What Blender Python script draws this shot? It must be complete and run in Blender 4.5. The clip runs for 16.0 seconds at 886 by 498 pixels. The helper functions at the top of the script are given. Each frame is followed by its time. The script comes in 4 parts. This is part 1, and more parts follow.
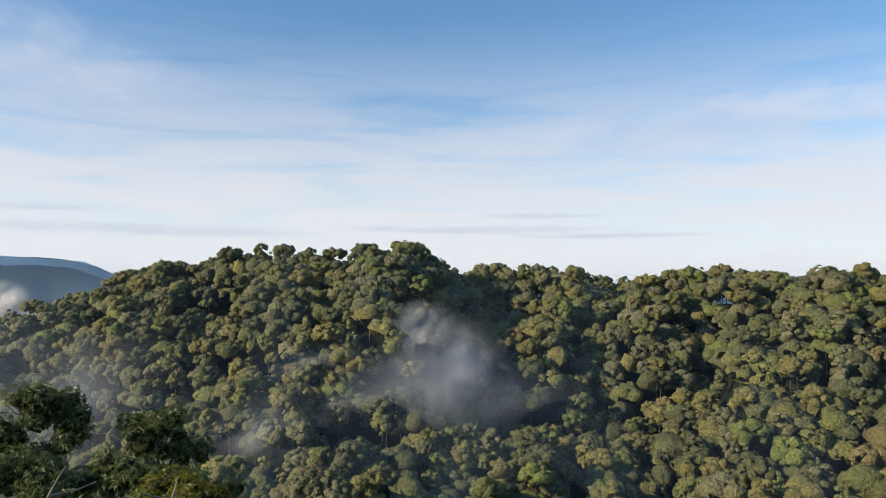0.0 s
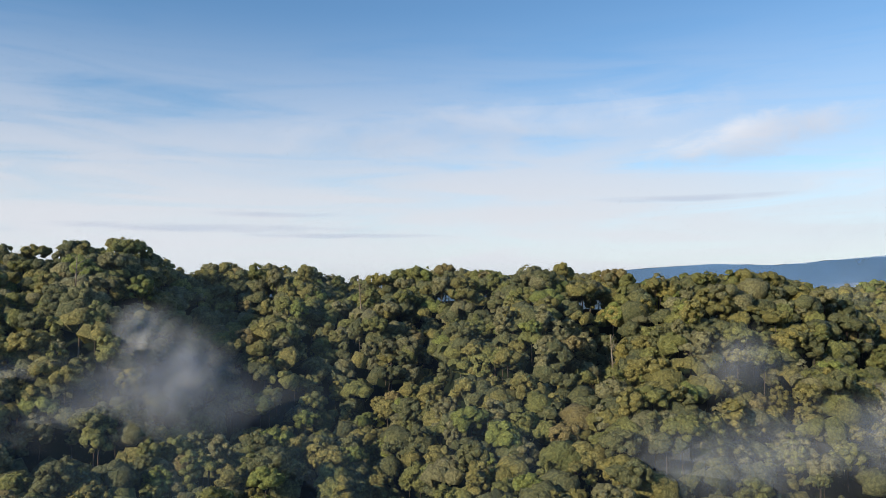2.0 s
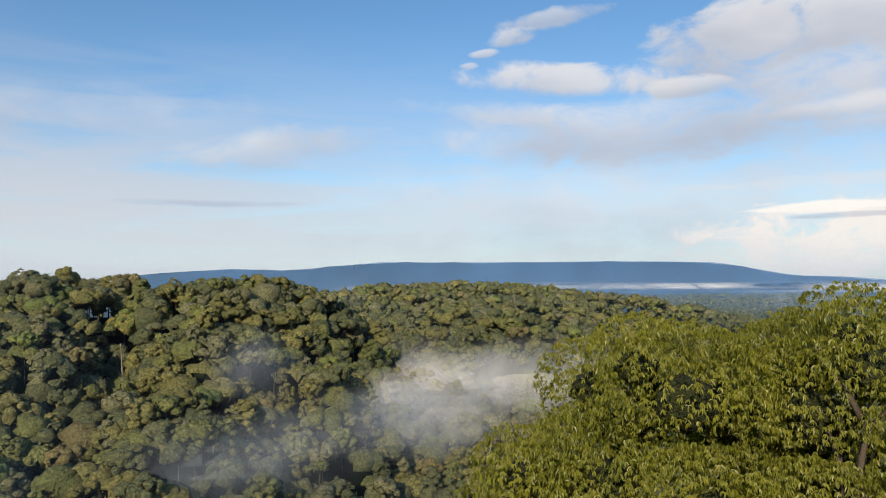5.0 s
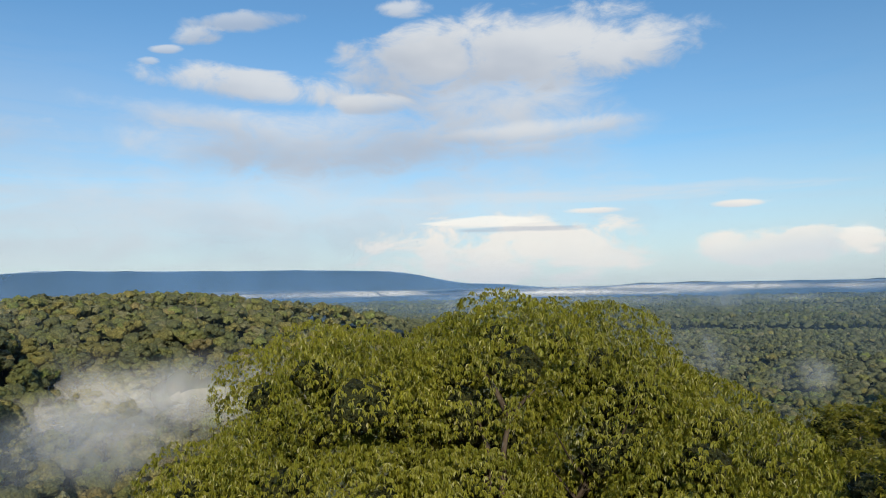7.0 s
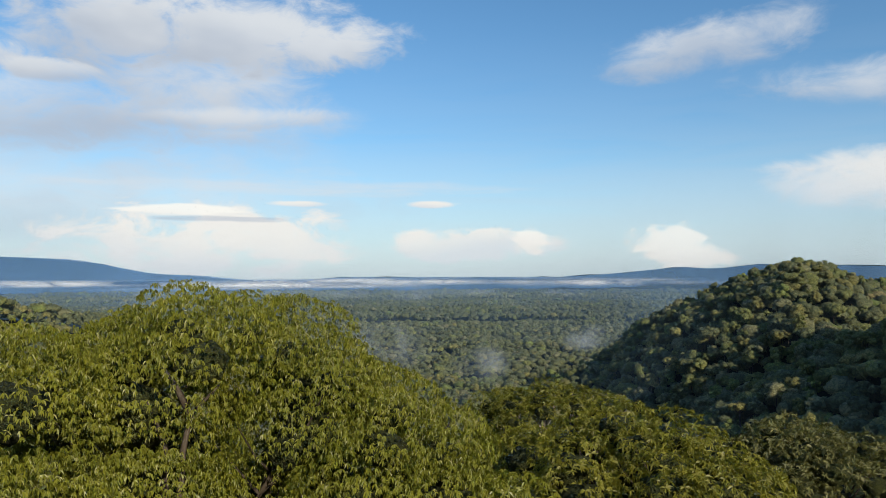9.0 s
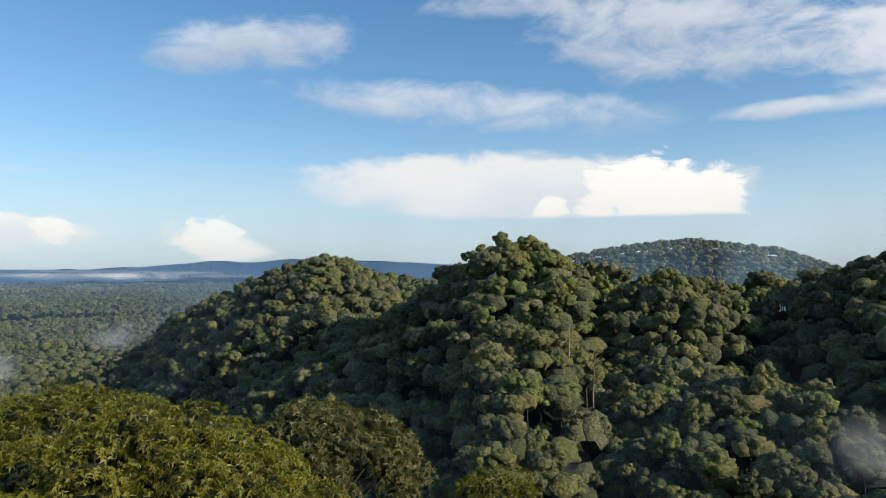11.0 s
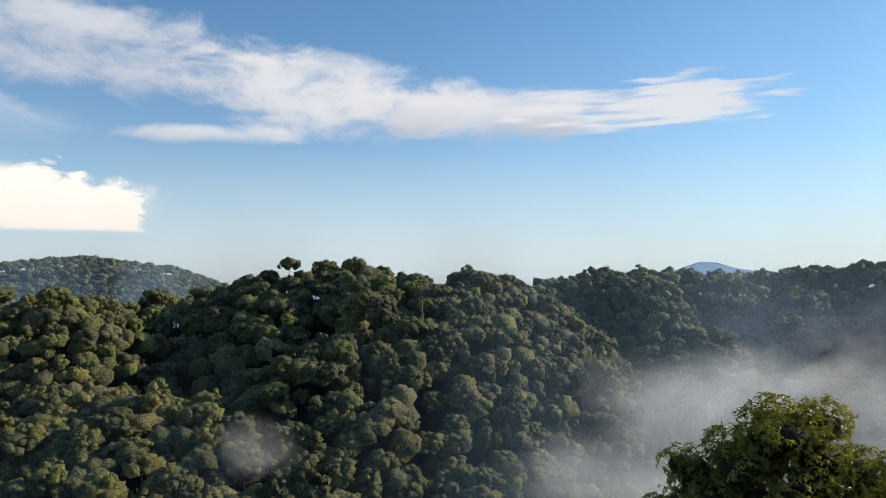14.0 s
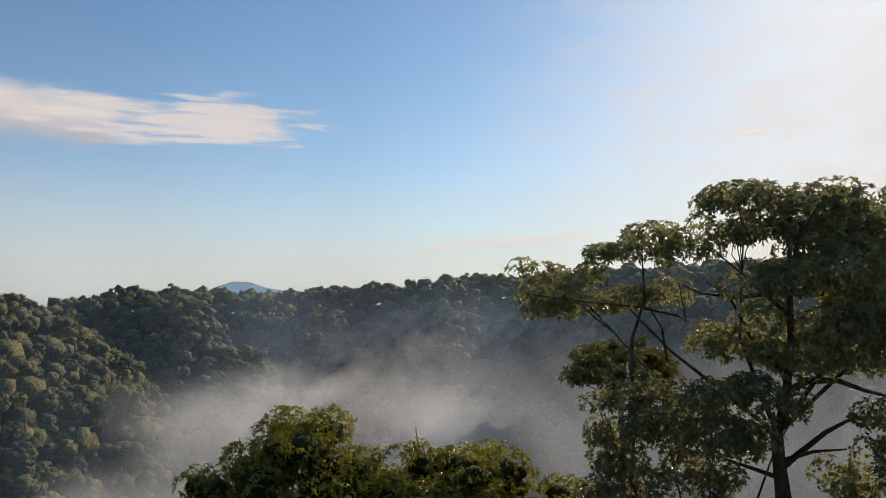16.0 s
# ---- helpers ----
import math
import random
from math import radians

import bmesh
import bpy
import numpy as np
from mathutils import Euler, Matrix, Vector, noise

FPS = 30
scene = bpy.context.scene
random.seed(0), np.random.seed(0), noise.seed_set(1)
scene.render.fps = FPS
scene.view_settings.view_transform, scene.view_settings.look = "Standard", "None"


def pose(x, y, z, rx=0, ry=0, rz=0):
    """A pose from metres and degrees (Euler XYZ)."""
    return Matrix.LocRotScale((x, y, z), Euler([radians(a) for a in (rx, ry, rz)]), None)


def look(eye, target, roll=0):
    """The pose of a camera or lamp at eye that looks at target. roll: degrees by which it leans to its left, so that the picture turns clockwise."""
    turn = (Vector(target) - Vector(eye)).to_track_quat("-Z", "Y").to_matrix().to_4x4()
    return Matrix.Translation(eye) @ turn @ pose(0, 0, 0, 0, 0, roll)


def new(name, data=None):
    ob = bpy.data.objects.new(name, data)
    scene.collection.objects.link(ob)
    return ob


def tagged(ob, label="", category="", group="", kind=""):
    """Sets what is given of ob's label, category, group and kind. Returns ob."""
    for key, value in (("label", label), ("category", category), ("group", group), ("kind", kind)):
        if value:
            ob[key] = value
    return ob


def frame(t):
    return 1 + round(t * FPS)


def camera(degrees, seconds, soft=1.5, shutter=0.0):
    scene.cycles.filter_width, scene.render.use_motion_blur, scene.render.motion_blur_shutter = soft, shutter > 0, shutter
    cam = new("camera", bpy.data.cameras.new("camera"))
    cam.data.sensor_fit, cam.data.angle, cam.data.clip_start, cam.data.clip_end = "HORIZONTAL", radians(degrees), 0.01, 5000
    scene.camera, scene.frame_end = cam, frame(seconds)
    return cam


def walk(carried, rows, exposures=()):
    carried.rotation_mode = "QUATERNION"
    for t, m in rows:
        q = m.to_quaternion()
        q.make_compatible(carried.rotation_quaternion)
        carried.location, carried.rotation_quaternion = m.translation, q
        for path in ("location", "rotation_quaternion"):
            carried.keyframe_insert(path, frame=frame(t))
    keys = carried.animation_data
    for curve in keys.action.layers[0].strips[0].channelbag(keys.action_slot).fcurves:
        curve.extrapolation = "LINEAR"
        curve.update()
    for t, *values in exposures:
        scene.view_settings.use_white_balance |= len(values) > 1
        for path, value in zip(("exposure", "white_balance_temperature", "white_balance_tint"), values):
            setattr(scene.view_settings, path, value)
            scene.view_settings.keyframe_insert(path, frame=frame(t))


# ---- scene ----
# The camera turns on the spot, held at arm's length, on a lookout above the trees.
EYE = 100.0
ARM = 0.45
cam = camera(62.2, 16.0, soft=0.75)
ROWS = [  # seconds, yaw, pitch, roll
    (0.0, -0.0, 2.6, -0.3),
    (0.5, -4.19, 2.72, -0.19),
    (1.0, -9.32, 2.76, -0.16),
    (1.5, -15.13, 2.7, 0.05),
    (2.0, -20.58, 2.6, 0.13),
    (2.5, -25.87, 2.74, -0.1),
    (3.0, -31.34, 2.95, -0.02),
    (3.5, -36.21, 3.01, -0.06),
    (4.0, -42.52, 3.0, 0.06),
    (4.5, -49.48, 2.81, 0.5),
    (5.0, -56.92, 2.75, 0.61),
    (5.2, -59.96, 2.78, 0.48),
    (7.3, -84.29, 2.99, 1.14),
    (7.5, -86.57, 2.95, 0.97),
    (8.0, -91.6, 2.98, 0.76),
    (8.5, -97.03, 2.64, 0.54),
    (9.0, -103.97, 2.23, 0.27),
    (9.5, -114.1, 1.77, 0.2),
    (9.7, -117.81, 1.66, 0.14),
    (11.8, -149.92, 2.34, 0.13),
    (12.0, -152.55, 2.55, 0.25),
    (12.5, -160.18, 2.63, 0.46),
    (13.0, -167.78, 2.72, 0.4),
    (13.5, -174.15, 2.72, 0.3),
    (14.0, -183.53, 2.94, 0.55),
    (14.5, -192.5, 3.1, 0.58),
    (15.0, -200.23, 3.75, 0.68),
    (15.5, -207.92, 3.81, 0.99),
    (16.0, -218.71, 3.99, 0.91),
]
EXPOSURES = [  # seconds, stops, kelvin, tint
    (0.0, 0.4, 6750, 13), (3.0, 0.22, 6600, 12), (5.0, 0.1, 6550, 11), (7.5, 0.02, 6350, 7), (9.5, 0.08, 6300, 7), (12.5, 0.2, 6250, 9), (14.5, 0.18, 6800, 12), (15.2, 0.04, 7050, 15), (16.0, -0.06, 7450, 18)]
walk(cam, [(t, pose(-ARM * math.sin(radians(yaw)), ARM * math.cos(radians(yaw)), EYE, 90 + pitch, roll, yaw)) for t, yaw, pitch, roll in ROWS], EXPOSURES)

# ---- world, sun ----
SUN_HEADING, SUN_HEIGHT = 252.0, 24.0


def toward(heading, height, dist=1.0):
    """A way from the lookout: heading in degrees clockwise from +y, height in degrees above level."""
    h, e = radians(heading), radians(height)
    return Vector((math.sin(h) * math.cos(e), math.cos(h) * math.cos(e), math.sin(e))) * dist


world = bpy.data.worlds.new("sky")
scene.world = world
scene.cycles.transparent_max_bounces = 48
world.use_nodes = True
wt = world.node_tree
wt.nodes.clear()


def node(tree, kind, **values):
    n = tree.nodes.new(kind)
    for k, v in values.items():
        n.inputs[k].default_value = v
    return n


def put(tree, sock, v):
    if isinstance(v, (int, float, tuple)):
        sock.default_value = v
    else:
        tree.links.new(v, sock)


def calc(tree, op, a, b=0.0, c=0.0, clamp=False):
    n = tree.nodes.new("ShaderNodeMath")
    n.operation, n.use_clamp = op, clamp
    for s, v in zip(n.inputs, (a, b, c)):
        put(tree, s, v)
    return n.outputs[0]


def blend(tree, fac, a, b, kind="MIX"):
    n = tree.nodes.new("ShaderNodeMix")
    n.data_type, n.blend_type = "RGBA", kind
    put(tree, n.inputs[0], fac), put(tree, n.inputs[6], a), put(tree, n.inputs[7], b)
    return n.outputs[2]


def step(tree, x, lo, hi):
    n = tree.nodes.new("ShaderNodeMapRange")
    n.interpolation_type = "SMOOTHSTEP"
    for s, v in zip(n.inputs, (x, lo, hi, 0.0, 1.0)):
        put(tree, s, v)
    return n.outputs[0]


def vec(tree, x, y, z=0.0):
    n = tree.nodes.new("ShaderNodeCombineXYZ")
    put(tree, n.inputs[0], x), put(tree, n.inputs[1], y), put(tree, n.inputs[2], z)
    return n.outputs[0]


def fbm(tree, where, scale, detail=5.0, rough=0.55, warp=0.0):
    n = node(tree, "ShaderNodeTexNoise", Scale=scale, Detail=detail, Roughness=rough, Distortion=warp)
    if where is not None:
        tree.links.new(where, n.inputs["Vector"])
    return n.outputs["Fac"]


sky = wt.nodes.new("ShaderNodeTexSky")
sky.sky_type, sky.sun_disc = "NISHITA", False
sky.sun_elevation, sky.sun_rotation = radians(SUN_HEIGHT), radians(SUN_HEADING)
sky.altitude, sky.air_density, sky.dust_density, sky.ozone_density = 300, 1.0, 0.45, 2.5
SKY = 0.14
coord = wt.nodes.new("ShaderNodeTexCoord").outputs["Generated"]
sep = wt.nodes.new("ShaderNodeSeparateXYZ")
wt.links.new(coord, sep.inputs[0])
sx, sy, sz = sep.outputs
head = calc(wt, "MULTIPLY", calc(wt, "ARCTAN2", sx, sy), 180 / math.pi)
# headings run from -60 to 300
head = calc(wt, "ADD", calc(wt, "MODULO", calc(wt, "ADD", head, 420.0), 360.0), -60.0)
high = calc(wt, "MULTIPLY", calc(wt, "ARCSINE", sz), 180 / math.pi)
at = vec(wt, calc(wt, "MULTIPLY", head, 0.1), calc(wt, "MULTIPLY", high, 0.2))
streak = vec(wt, calc(wt, "MULTIPLY", head, 0.035), calc(wt, "MULTIPLY", high, 0.3))
billow = fbm(wt, at, 2.2, 8.0, 0.6, 0.4)
soft = fbm(wt, at, 0.6, 4.0, 0.5)
wisp = fbm(wt, streak, 1.4, 7.0, 0.58, 0.8)
thin = fbm(wt, streak, 4.0, 5.0, 0.55, 0.3)

tone = blend(wt, 1.0, sky.outputs[0], (SKY * 0.75, SKY * 1.01, SKY * 1.12, 1), "MULTIPLY")
WHITE, GREY, WARM, VEIL = (0.86, 0.87, 0.90, 1), (0.55, 0.60, 0.70, 1), (1.10, 1.02, 0.94, 1), (0.68, 0.705, 0.77, 1)
BRIGHT = (1.16, 1.11, 1.03, 1)


def cloud(under, heading, height, half_w, half_h, lean=0.0, amount=0.9, rough=2.2, hard=1.2, light=WHITE, shade=GREY, grain=None, base=None):
    """One cloud of the sky, about an ellipse of headings and heights, its edge frayed by the grain."""
    dx = calc(wt, "DIVIDE", calc(wt, "SUBTRACT", head, heading), half_w)
    dy = calc(wt, "SUBTRACT", calc(wt, "SUBTRACT", high, height), calc(wt, "MULTIPLY", dx, lean))
    dy = calc(wt, "DIVIDE", dy, half_h)
    d = calc(wt, "ADD", calc(wt, "MULTIPLY", dx, dx), calc(wt, "MULTIPLY", dy, dy))
    n = grain or billow
    m = calc(wt, "ADD", calc(wt, "SUBTRACT", 1.0, d), calc(wt, "MULTIPLY", calc(wt, "SUBTRACT", n, 0.5), rough * 2))
    m = calc(wt, "MULTIPLY", step(wt, m, 0.0, hard), amount)
    if base is not None:
        m = calc(wt, "MULTIPLY", m, step(wt, calc(wt, "ADD", high, calc(wt, "MULTIPLY", thin, 0.5)), base, base + 0.5))
    lit = step(wt, calc(wt, "ADD", calc(wt, "MULTIPLY", dy, 0.25), soft), 0.25, 0.7)
    return blend(wt, m, under, blend(wt, lit, shade, light))


# a thin bright veil low in the sky, thickest ahead of the first view
ahead = calc(wt, "SUBTRACT", 1.0, calc(wt, "MULTIPLY", step(wt, head, 25.0, 85.0), 0.8))
low = calc(wt, "MULTIPLY", step(wt, high, 21.0, 4.0), ahead)
veil = calc(wt, "MULTIPLY", low, step(wt, wisp, 0.15, 0.6), clamp=True)
tone = blend(wt, calc(wt, "MULTIPLY", veil, 0.92), tone, VEIL)
haze = calc(wt, "MULTIPLY", step(wt, high, 12.0, -1.0), 0.78)
tone = blend(wt, haze, tone, (0.76, 0.82, 0.88, 1))
# heading, height, half width, half height, lean, amount, raggedness, softness
for args in (
    (-28, 14.5, 14, 4.5, -3.0, 0.6, 1.0, 2.4),
    (24, 12.0, 24, 2.2, 1.5, 0.5, 1.2, 2.0),
    (44, 10.4, 9, 1.8, 1.2, 0.75, 1.2, 1.3),
    (72, 5.5, 32, 5.0, 0.0, 0.7, 0.8, 1.5),
    (83, 9.6, 16, 3.2, 0.0, 0.6, 0.7, 2.2),
    (88, 12.0, 11, 2.6, -0.5, 0.7, 1.0, 1.6),
    (73, 11.4, 20, 3.2, 0.6, 0.85, 1.0, 1.2),
    (62, 12.8, 9, 1.5, -0.6, 0.65, 1.0, 1.4),
    (86, 14.6, 9.5, 3.4, 0.0, 0.85, 1.0, 1.2),
    (79, 17.2, 7.5, 2.8, 0.5, 0.92, 1.2, 0.9),
    (88, 18.0, 14, 3.4, 0.0, 0.97, 1.2, 0.8),
    (67, 15.3, 9, 1.5, -0.6, 0.92, 1.2, 0.8),
    (75.5, 14.2, 3.5, 0.9, 0.0, 0.85, 1.2, 0.9),
    (66, 19.9, 5.5, 0.8, 0.6, 0.7, 1.6, 1.0),
    (78.4, 21.2, 2.5, 0.8, 0.0, 0.8, 1.4, 0.9),
    (62.6, 18.7, 2.2, 0.8, 0.2, 0.8, 1.4, 0.9),
    (60.4, 17.6, 1.3, 0.35, 0.1, 0.7, 1.4, 0.9),
    (59.2, 16.7, 0.9, 0.3, 0.0, 0.6, 1.4, 0.9),
    (88, 11.9, 8.5, 1.0, 0.5, 0.8, 0.9, 0.9),
    (124, 16.6, 9, 2.4, 1.0, 0.8, 1.2, 1.2),
    (140, 12.8, 16, 2.0, -1.0, 0.8, 1.2, 1.4),
    (152, 11.3, 8, 1.8, 0.0, 0.4, 0.8, 2.0),
    (146, 20.0, 10, 1.1, 0.0, 0.6, 1.4, 1.3),
    (157, 17.2, 13, 3.8, -0.4, 0.85, 1.3, 1.2),
    (174, 14.6, 12, 3.7, -1.2, 0.95, 1.1, 1.0),
    (186, 13.5, 13, 2.5, -0.5, 0.95, 1.1, 0.9),
    (167, 11.5, 9, 0.9, 0.2, 0.8, 1.3, 1.2),
):
    tone = cloud(tone, *args)
tone = cloud(tone, 199, 13.4, 10.5, 2.1, 0.0, 0.92, 2.0, 0.9, WHITE, WHITE, thin)
tone = cloud(tone, 92, 6.9, 22, 0.7, 0.0, 0.6, 1.2, 1.4, WHITE, WHITE, thin)
# low lit banks, the anvil and its bright tower, and far streaks
# first a wide pale veil, added for the glow beside the sun
tone = cloud(tone, 264, 11, 46, 24, 0.0, 0.85, 0.4, 1.2, (0.94, 0.91, 0.89, 1), (0.90, 0.88, 0.88, 1))
tone = cloud(tone, 87.5, 2.7, 13.5, 2.9, 0.0, 0.85, 2.2, 0.8, WARM, WHITE)
tone = cloud(tone, 85, 5.0, 6, 0.5, 0.0, 0.9, 1.4, 0.8, BRIGHT, WARM, thin)
tone = cloud(tone, 88, 4.5, 6, 0.3, 0.0, 0.6, 1.4, 0.8, GREY, GREY, thin)
tone = cloud(tone, 105, 2.5, 8.5, 1.4, 0.0, 0.8, 2.2, 0.8, WARM, WHITE)
tone = cloud(tone, 110.6, 2.7, 1.5, 1.1, 0.0, 0.75, 2.6, 0.9, BRIGHT, WARM)
tone = cloud(tone, 122.5, 2.2, 5.0, 1.7, -0.6, 0.85, 2.4, 0.7, BRIGHT, WARM)
tone = cloud(tone, 103.3, 5.7, 2.4, 0.35, 0.0, 0.95, 1.0, 0.8, WARM, WHITE)
tone = cloud(tone, 92.7, 5.7, 2.6, 0.3, 0.0, 0.9, 1.0, 0.8, WARM, WHITE)
tone = cloud(tone, 145, 6.4, 19, 3.0, -0.3, 0.8, 0.7, 0.6, WARM, WHITE, None, 4.0)
tone = cloud(tone, 155.2, 5.6, 6.2, 3.3, -0.2, 0.97, 1.6, 0.35, BRIGHT, WARM, None, 4.2)
tone = cloud(tone, 147.2, 4.8, 1.4, 1.3, 0.0, 0.9, 2.6, 0.5, BRIGHT, WARM, None, 4.2)
for args in ((-22, 3.7, 17, 0.55), (3, 4.1, 14, 0.42), (8.5, 5.2, 7, 0.28), (-29, 5.0, 6, 0.3), (13, 3.6, 9, 0.25), (39, 6.2, 9, 0.3)):
    tone = cloud(tone, *args, 0.0, 0.55, 1.2, 1.2, (0.50, 0.58, 0.71, 1), (0.46, 0.54, 0.69, 1), thin)
tone = cloud(tone, 223, 4.4, 9, 0.6, 0.4, 0.7, 1.2, 1.2, WARM, WHITE, thin)
tone = cloud(tone, 242.0, 11.6, 1.4, 0.25, 0.0, 0.8, 0.8, 0.8, WARM, WHITE)
bg = wt.nodes.new("ShaderNodeBackground")
bg.inputs[1].default_value = 0.82
wt.links.new(tone, bg.inputs[0])
wt.links.new(bg.outputs[0], wt.nodes.new("ShaderNodeOutputWorld").inputs[0])

lamp = bpy.data.lights.new("sun", "SUN")
lamp.energy, lamp.angle, lamp.color = 5.0, radians(0.6), (1.0, 0.83, 0.60)
sun = new("sun", lamp)
sun.matrix_world = look(toward(SUN_HEADING, SUN_HEIGHT, 900), (0, 0, 0))


# ---- materials ----
def material(name):
    m = bpy.data.materials.new(name)
    m.use_nodes = True
    t = m.node_tree
    t.nodes.clear()
    out = t.nodes.new("ShaderNodeOutputMaterial")
    return m, t, out


def leaf(name, dark, light, gloss=0.45, see=0.3, scale=0.09, ruffle=0.0, grain=2.2, through_=(1.25, 1.2, 0.6)):
    """Foliage: the colour changes from leaf to leaf and from branch to branch; some light passes through."""
    m, t, out = material(name)
    geo = t.nodes.new("ShaderNodeNewGeometry")
    n = fbm(t, geo.outputs["Position"], scale, 3.0)
    f = calc(t, "ADD", calc(t, "MULTIPLY", geo.outputs["Random Per Island"], 0.4 if ruffle else 0.55), calc(t, "MULTIPLY", calc(t, "SUBTRACT", n, 0.3), 1.1), clamp=True)
    info = t.nodes.new("ShaderNodeObjectInfo")
    f = calc(t, "ADD", f, calc(t, "MULTIPLY", calc(t, "SUBTRACT", info.outputs["Random"], 0.5), 0.3), clamp=True)
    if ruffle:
        # leaf tufts; the shade in the gaps between them is painted into the colour
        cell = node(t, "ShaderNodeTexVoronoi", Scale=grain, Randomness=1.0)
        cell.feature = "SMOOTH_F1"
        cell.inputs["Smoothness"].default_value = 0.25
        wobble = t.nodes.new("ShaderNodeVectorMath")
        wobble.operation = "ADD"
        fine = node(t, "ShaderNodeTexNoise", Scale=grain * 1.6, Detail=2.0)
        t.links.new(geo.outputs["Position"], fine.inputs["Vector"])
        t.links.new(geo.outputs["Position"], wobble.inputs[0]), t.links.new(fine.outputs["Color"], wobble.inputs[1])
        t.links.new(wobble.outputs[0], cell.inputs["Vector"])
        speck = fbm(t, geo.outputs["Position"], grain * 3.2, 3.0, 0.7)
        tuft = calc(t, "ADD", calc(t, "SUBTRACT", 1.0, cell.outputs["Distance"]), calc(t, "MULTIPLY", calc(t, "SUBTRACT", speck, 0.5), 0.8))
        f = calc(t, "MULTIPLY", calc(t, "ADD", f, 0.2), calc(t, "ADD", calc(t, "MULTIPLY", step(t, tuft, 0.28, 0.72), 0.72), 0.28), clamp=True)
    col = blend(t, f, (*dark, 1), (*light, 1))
    p = node(t, "ShaderNodeBsdfPrincipled", Roughness=gloss)
    p.inputs["Specular IOR Level"].default_value = 0.35
    t.links.new(col, p.inputs["Base Color"])
    if ruffle:
        bp = node(t, "ShaderNodeBump", Strength=1.0, Distance=ruffle)
        t.links.new(tuft, bp.inputs["Height"])
        t.links.new(bp.outputs[0], p.inputs["Normal"])
    tr = t.nodes.new("ShaderNodeBsdfTranslucent")
    t.links.new(blend(t, 1.0, col, (*through_, 1), "MULTIPLY"), tr.inputs[0])
    mix = t.nodes.new("ShaderNodeMixShader")
    mix.inputs[0].default_value = see
    t.links.new(p.outputs[0], mix.inputs[1]), t.links.new(tr.outputs[0], mix.inputs[2])
    t.links.new(mix.outputs[0], out.inputs[0])
    return m


def rough_surface(name, a, b, scale, rough=0.9, bump=0.3, detail=6.0):
    m, t, out = material(name)
    geo = t.nodes.new("ShaderNodeNewGeometry")
    n = fbm(t, geo.outputs["Position"], scale, detail, 0.6)
    n2 = fbm(t, geo.outputs["Position"], scale * 7, 3.0, 0.6)
    p = node(t, "ShaderNodeBsdfPrincipled", Roughness=rough)
    p.inputs["Specular IOR Level"].default_value = 0.06
    mixed = calc(t, "ADD", calc(t, "MULTIPLY", step(t, n, 0.3, 0.7), 0.7), calc(t, "MULTIPLY", n2, 0.3))
    t.links.new(blend(t, mixed, (*a, 1), (*b, 1)), p.inputs["Base Color"])
    bp = node(t, "ShaderNodeBump", Strength=bump)
    t.links.new(n2, bp.inputs["Height"]), t.links.new(bp.outputs[0], p.inputs["Normal"])
    t.links.new(p.outputs[0], out.inputs[0])
    return m


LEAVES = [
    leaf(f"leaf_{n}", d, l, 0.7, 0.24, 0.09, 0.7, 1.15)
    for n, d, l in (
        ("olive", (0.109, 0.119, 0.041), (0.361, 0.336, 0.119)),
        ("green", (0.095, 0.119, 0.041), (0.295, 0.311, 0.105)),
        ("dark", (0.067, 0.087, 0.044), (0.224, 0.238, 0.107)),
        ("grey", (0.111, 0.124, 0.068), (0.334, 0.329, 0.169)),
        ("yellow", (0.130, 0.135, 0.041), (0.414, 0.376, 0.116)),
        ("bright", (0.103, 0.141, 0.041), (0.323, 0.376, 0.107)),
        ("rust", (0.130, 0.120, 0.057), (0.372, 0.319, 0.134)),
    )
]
MANGO = leaf("leaf_glossy_yellow_green", (0.072, 0.094, 0.012), (0.250, 0.255, 0.030), 0.38, 0.35, 0.6)
# the shade inside a crown is put into this darker leaf colour
INNER_SHADE = leaf("leaf_inside_crown", (0.022, 0.032, 0.007), (0.090, 0.100, 0.018), 0.8, 0.1, 0.6, 0.15, 5.0)
GLOSSY = leaf("leaf_glossy_dark", (0.110, 0.130, 0.072), (0.280, 0.300, 0.160), 0.4, 0.55, 0.5, through_=(1.15, 1.1, 0.85))
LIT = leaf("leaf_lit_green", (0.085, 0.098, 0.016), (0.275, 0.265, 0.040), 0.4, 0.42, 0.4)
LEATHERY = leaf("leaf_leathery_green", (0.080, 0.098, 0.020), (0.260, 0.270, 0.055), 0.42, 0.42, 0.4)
# a green darkened for trees that stand in shade
SHADE_GREEN = leaf("leaf_deep_green", (0.042, 0.070, 0.026), (0.145, 0.190, 0.066), 0.5, 0.25, 0.2)
OLIVE = leaf("leaf_olive_grey", (0.075, 0.082, 0.028), (0.215, 0.210, 0.065), 0.5, 0.25, 0.2)
BARK_PALE = rough_surface("bark_pale", (0.10, 0.085, 0.065), (0.34, 0.30, 0.24), 0.15)
BARK_DARK = rough_surface("bark_dark", (0.035, 0.028, 0.022), (0.11, 0.09, 0.07), 3.0, 0.85, 0.6)
BARK_WOOD = rough_surface("bark_wood", (0.035, 0.030, 0.024), (0.12, 0.10, 0.08), 0.15)
# coloured nearly black so that bare floor between crowns reads as shade
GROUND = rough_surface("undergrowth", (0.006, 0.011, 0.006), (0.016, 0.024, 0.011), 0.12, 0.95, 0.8)


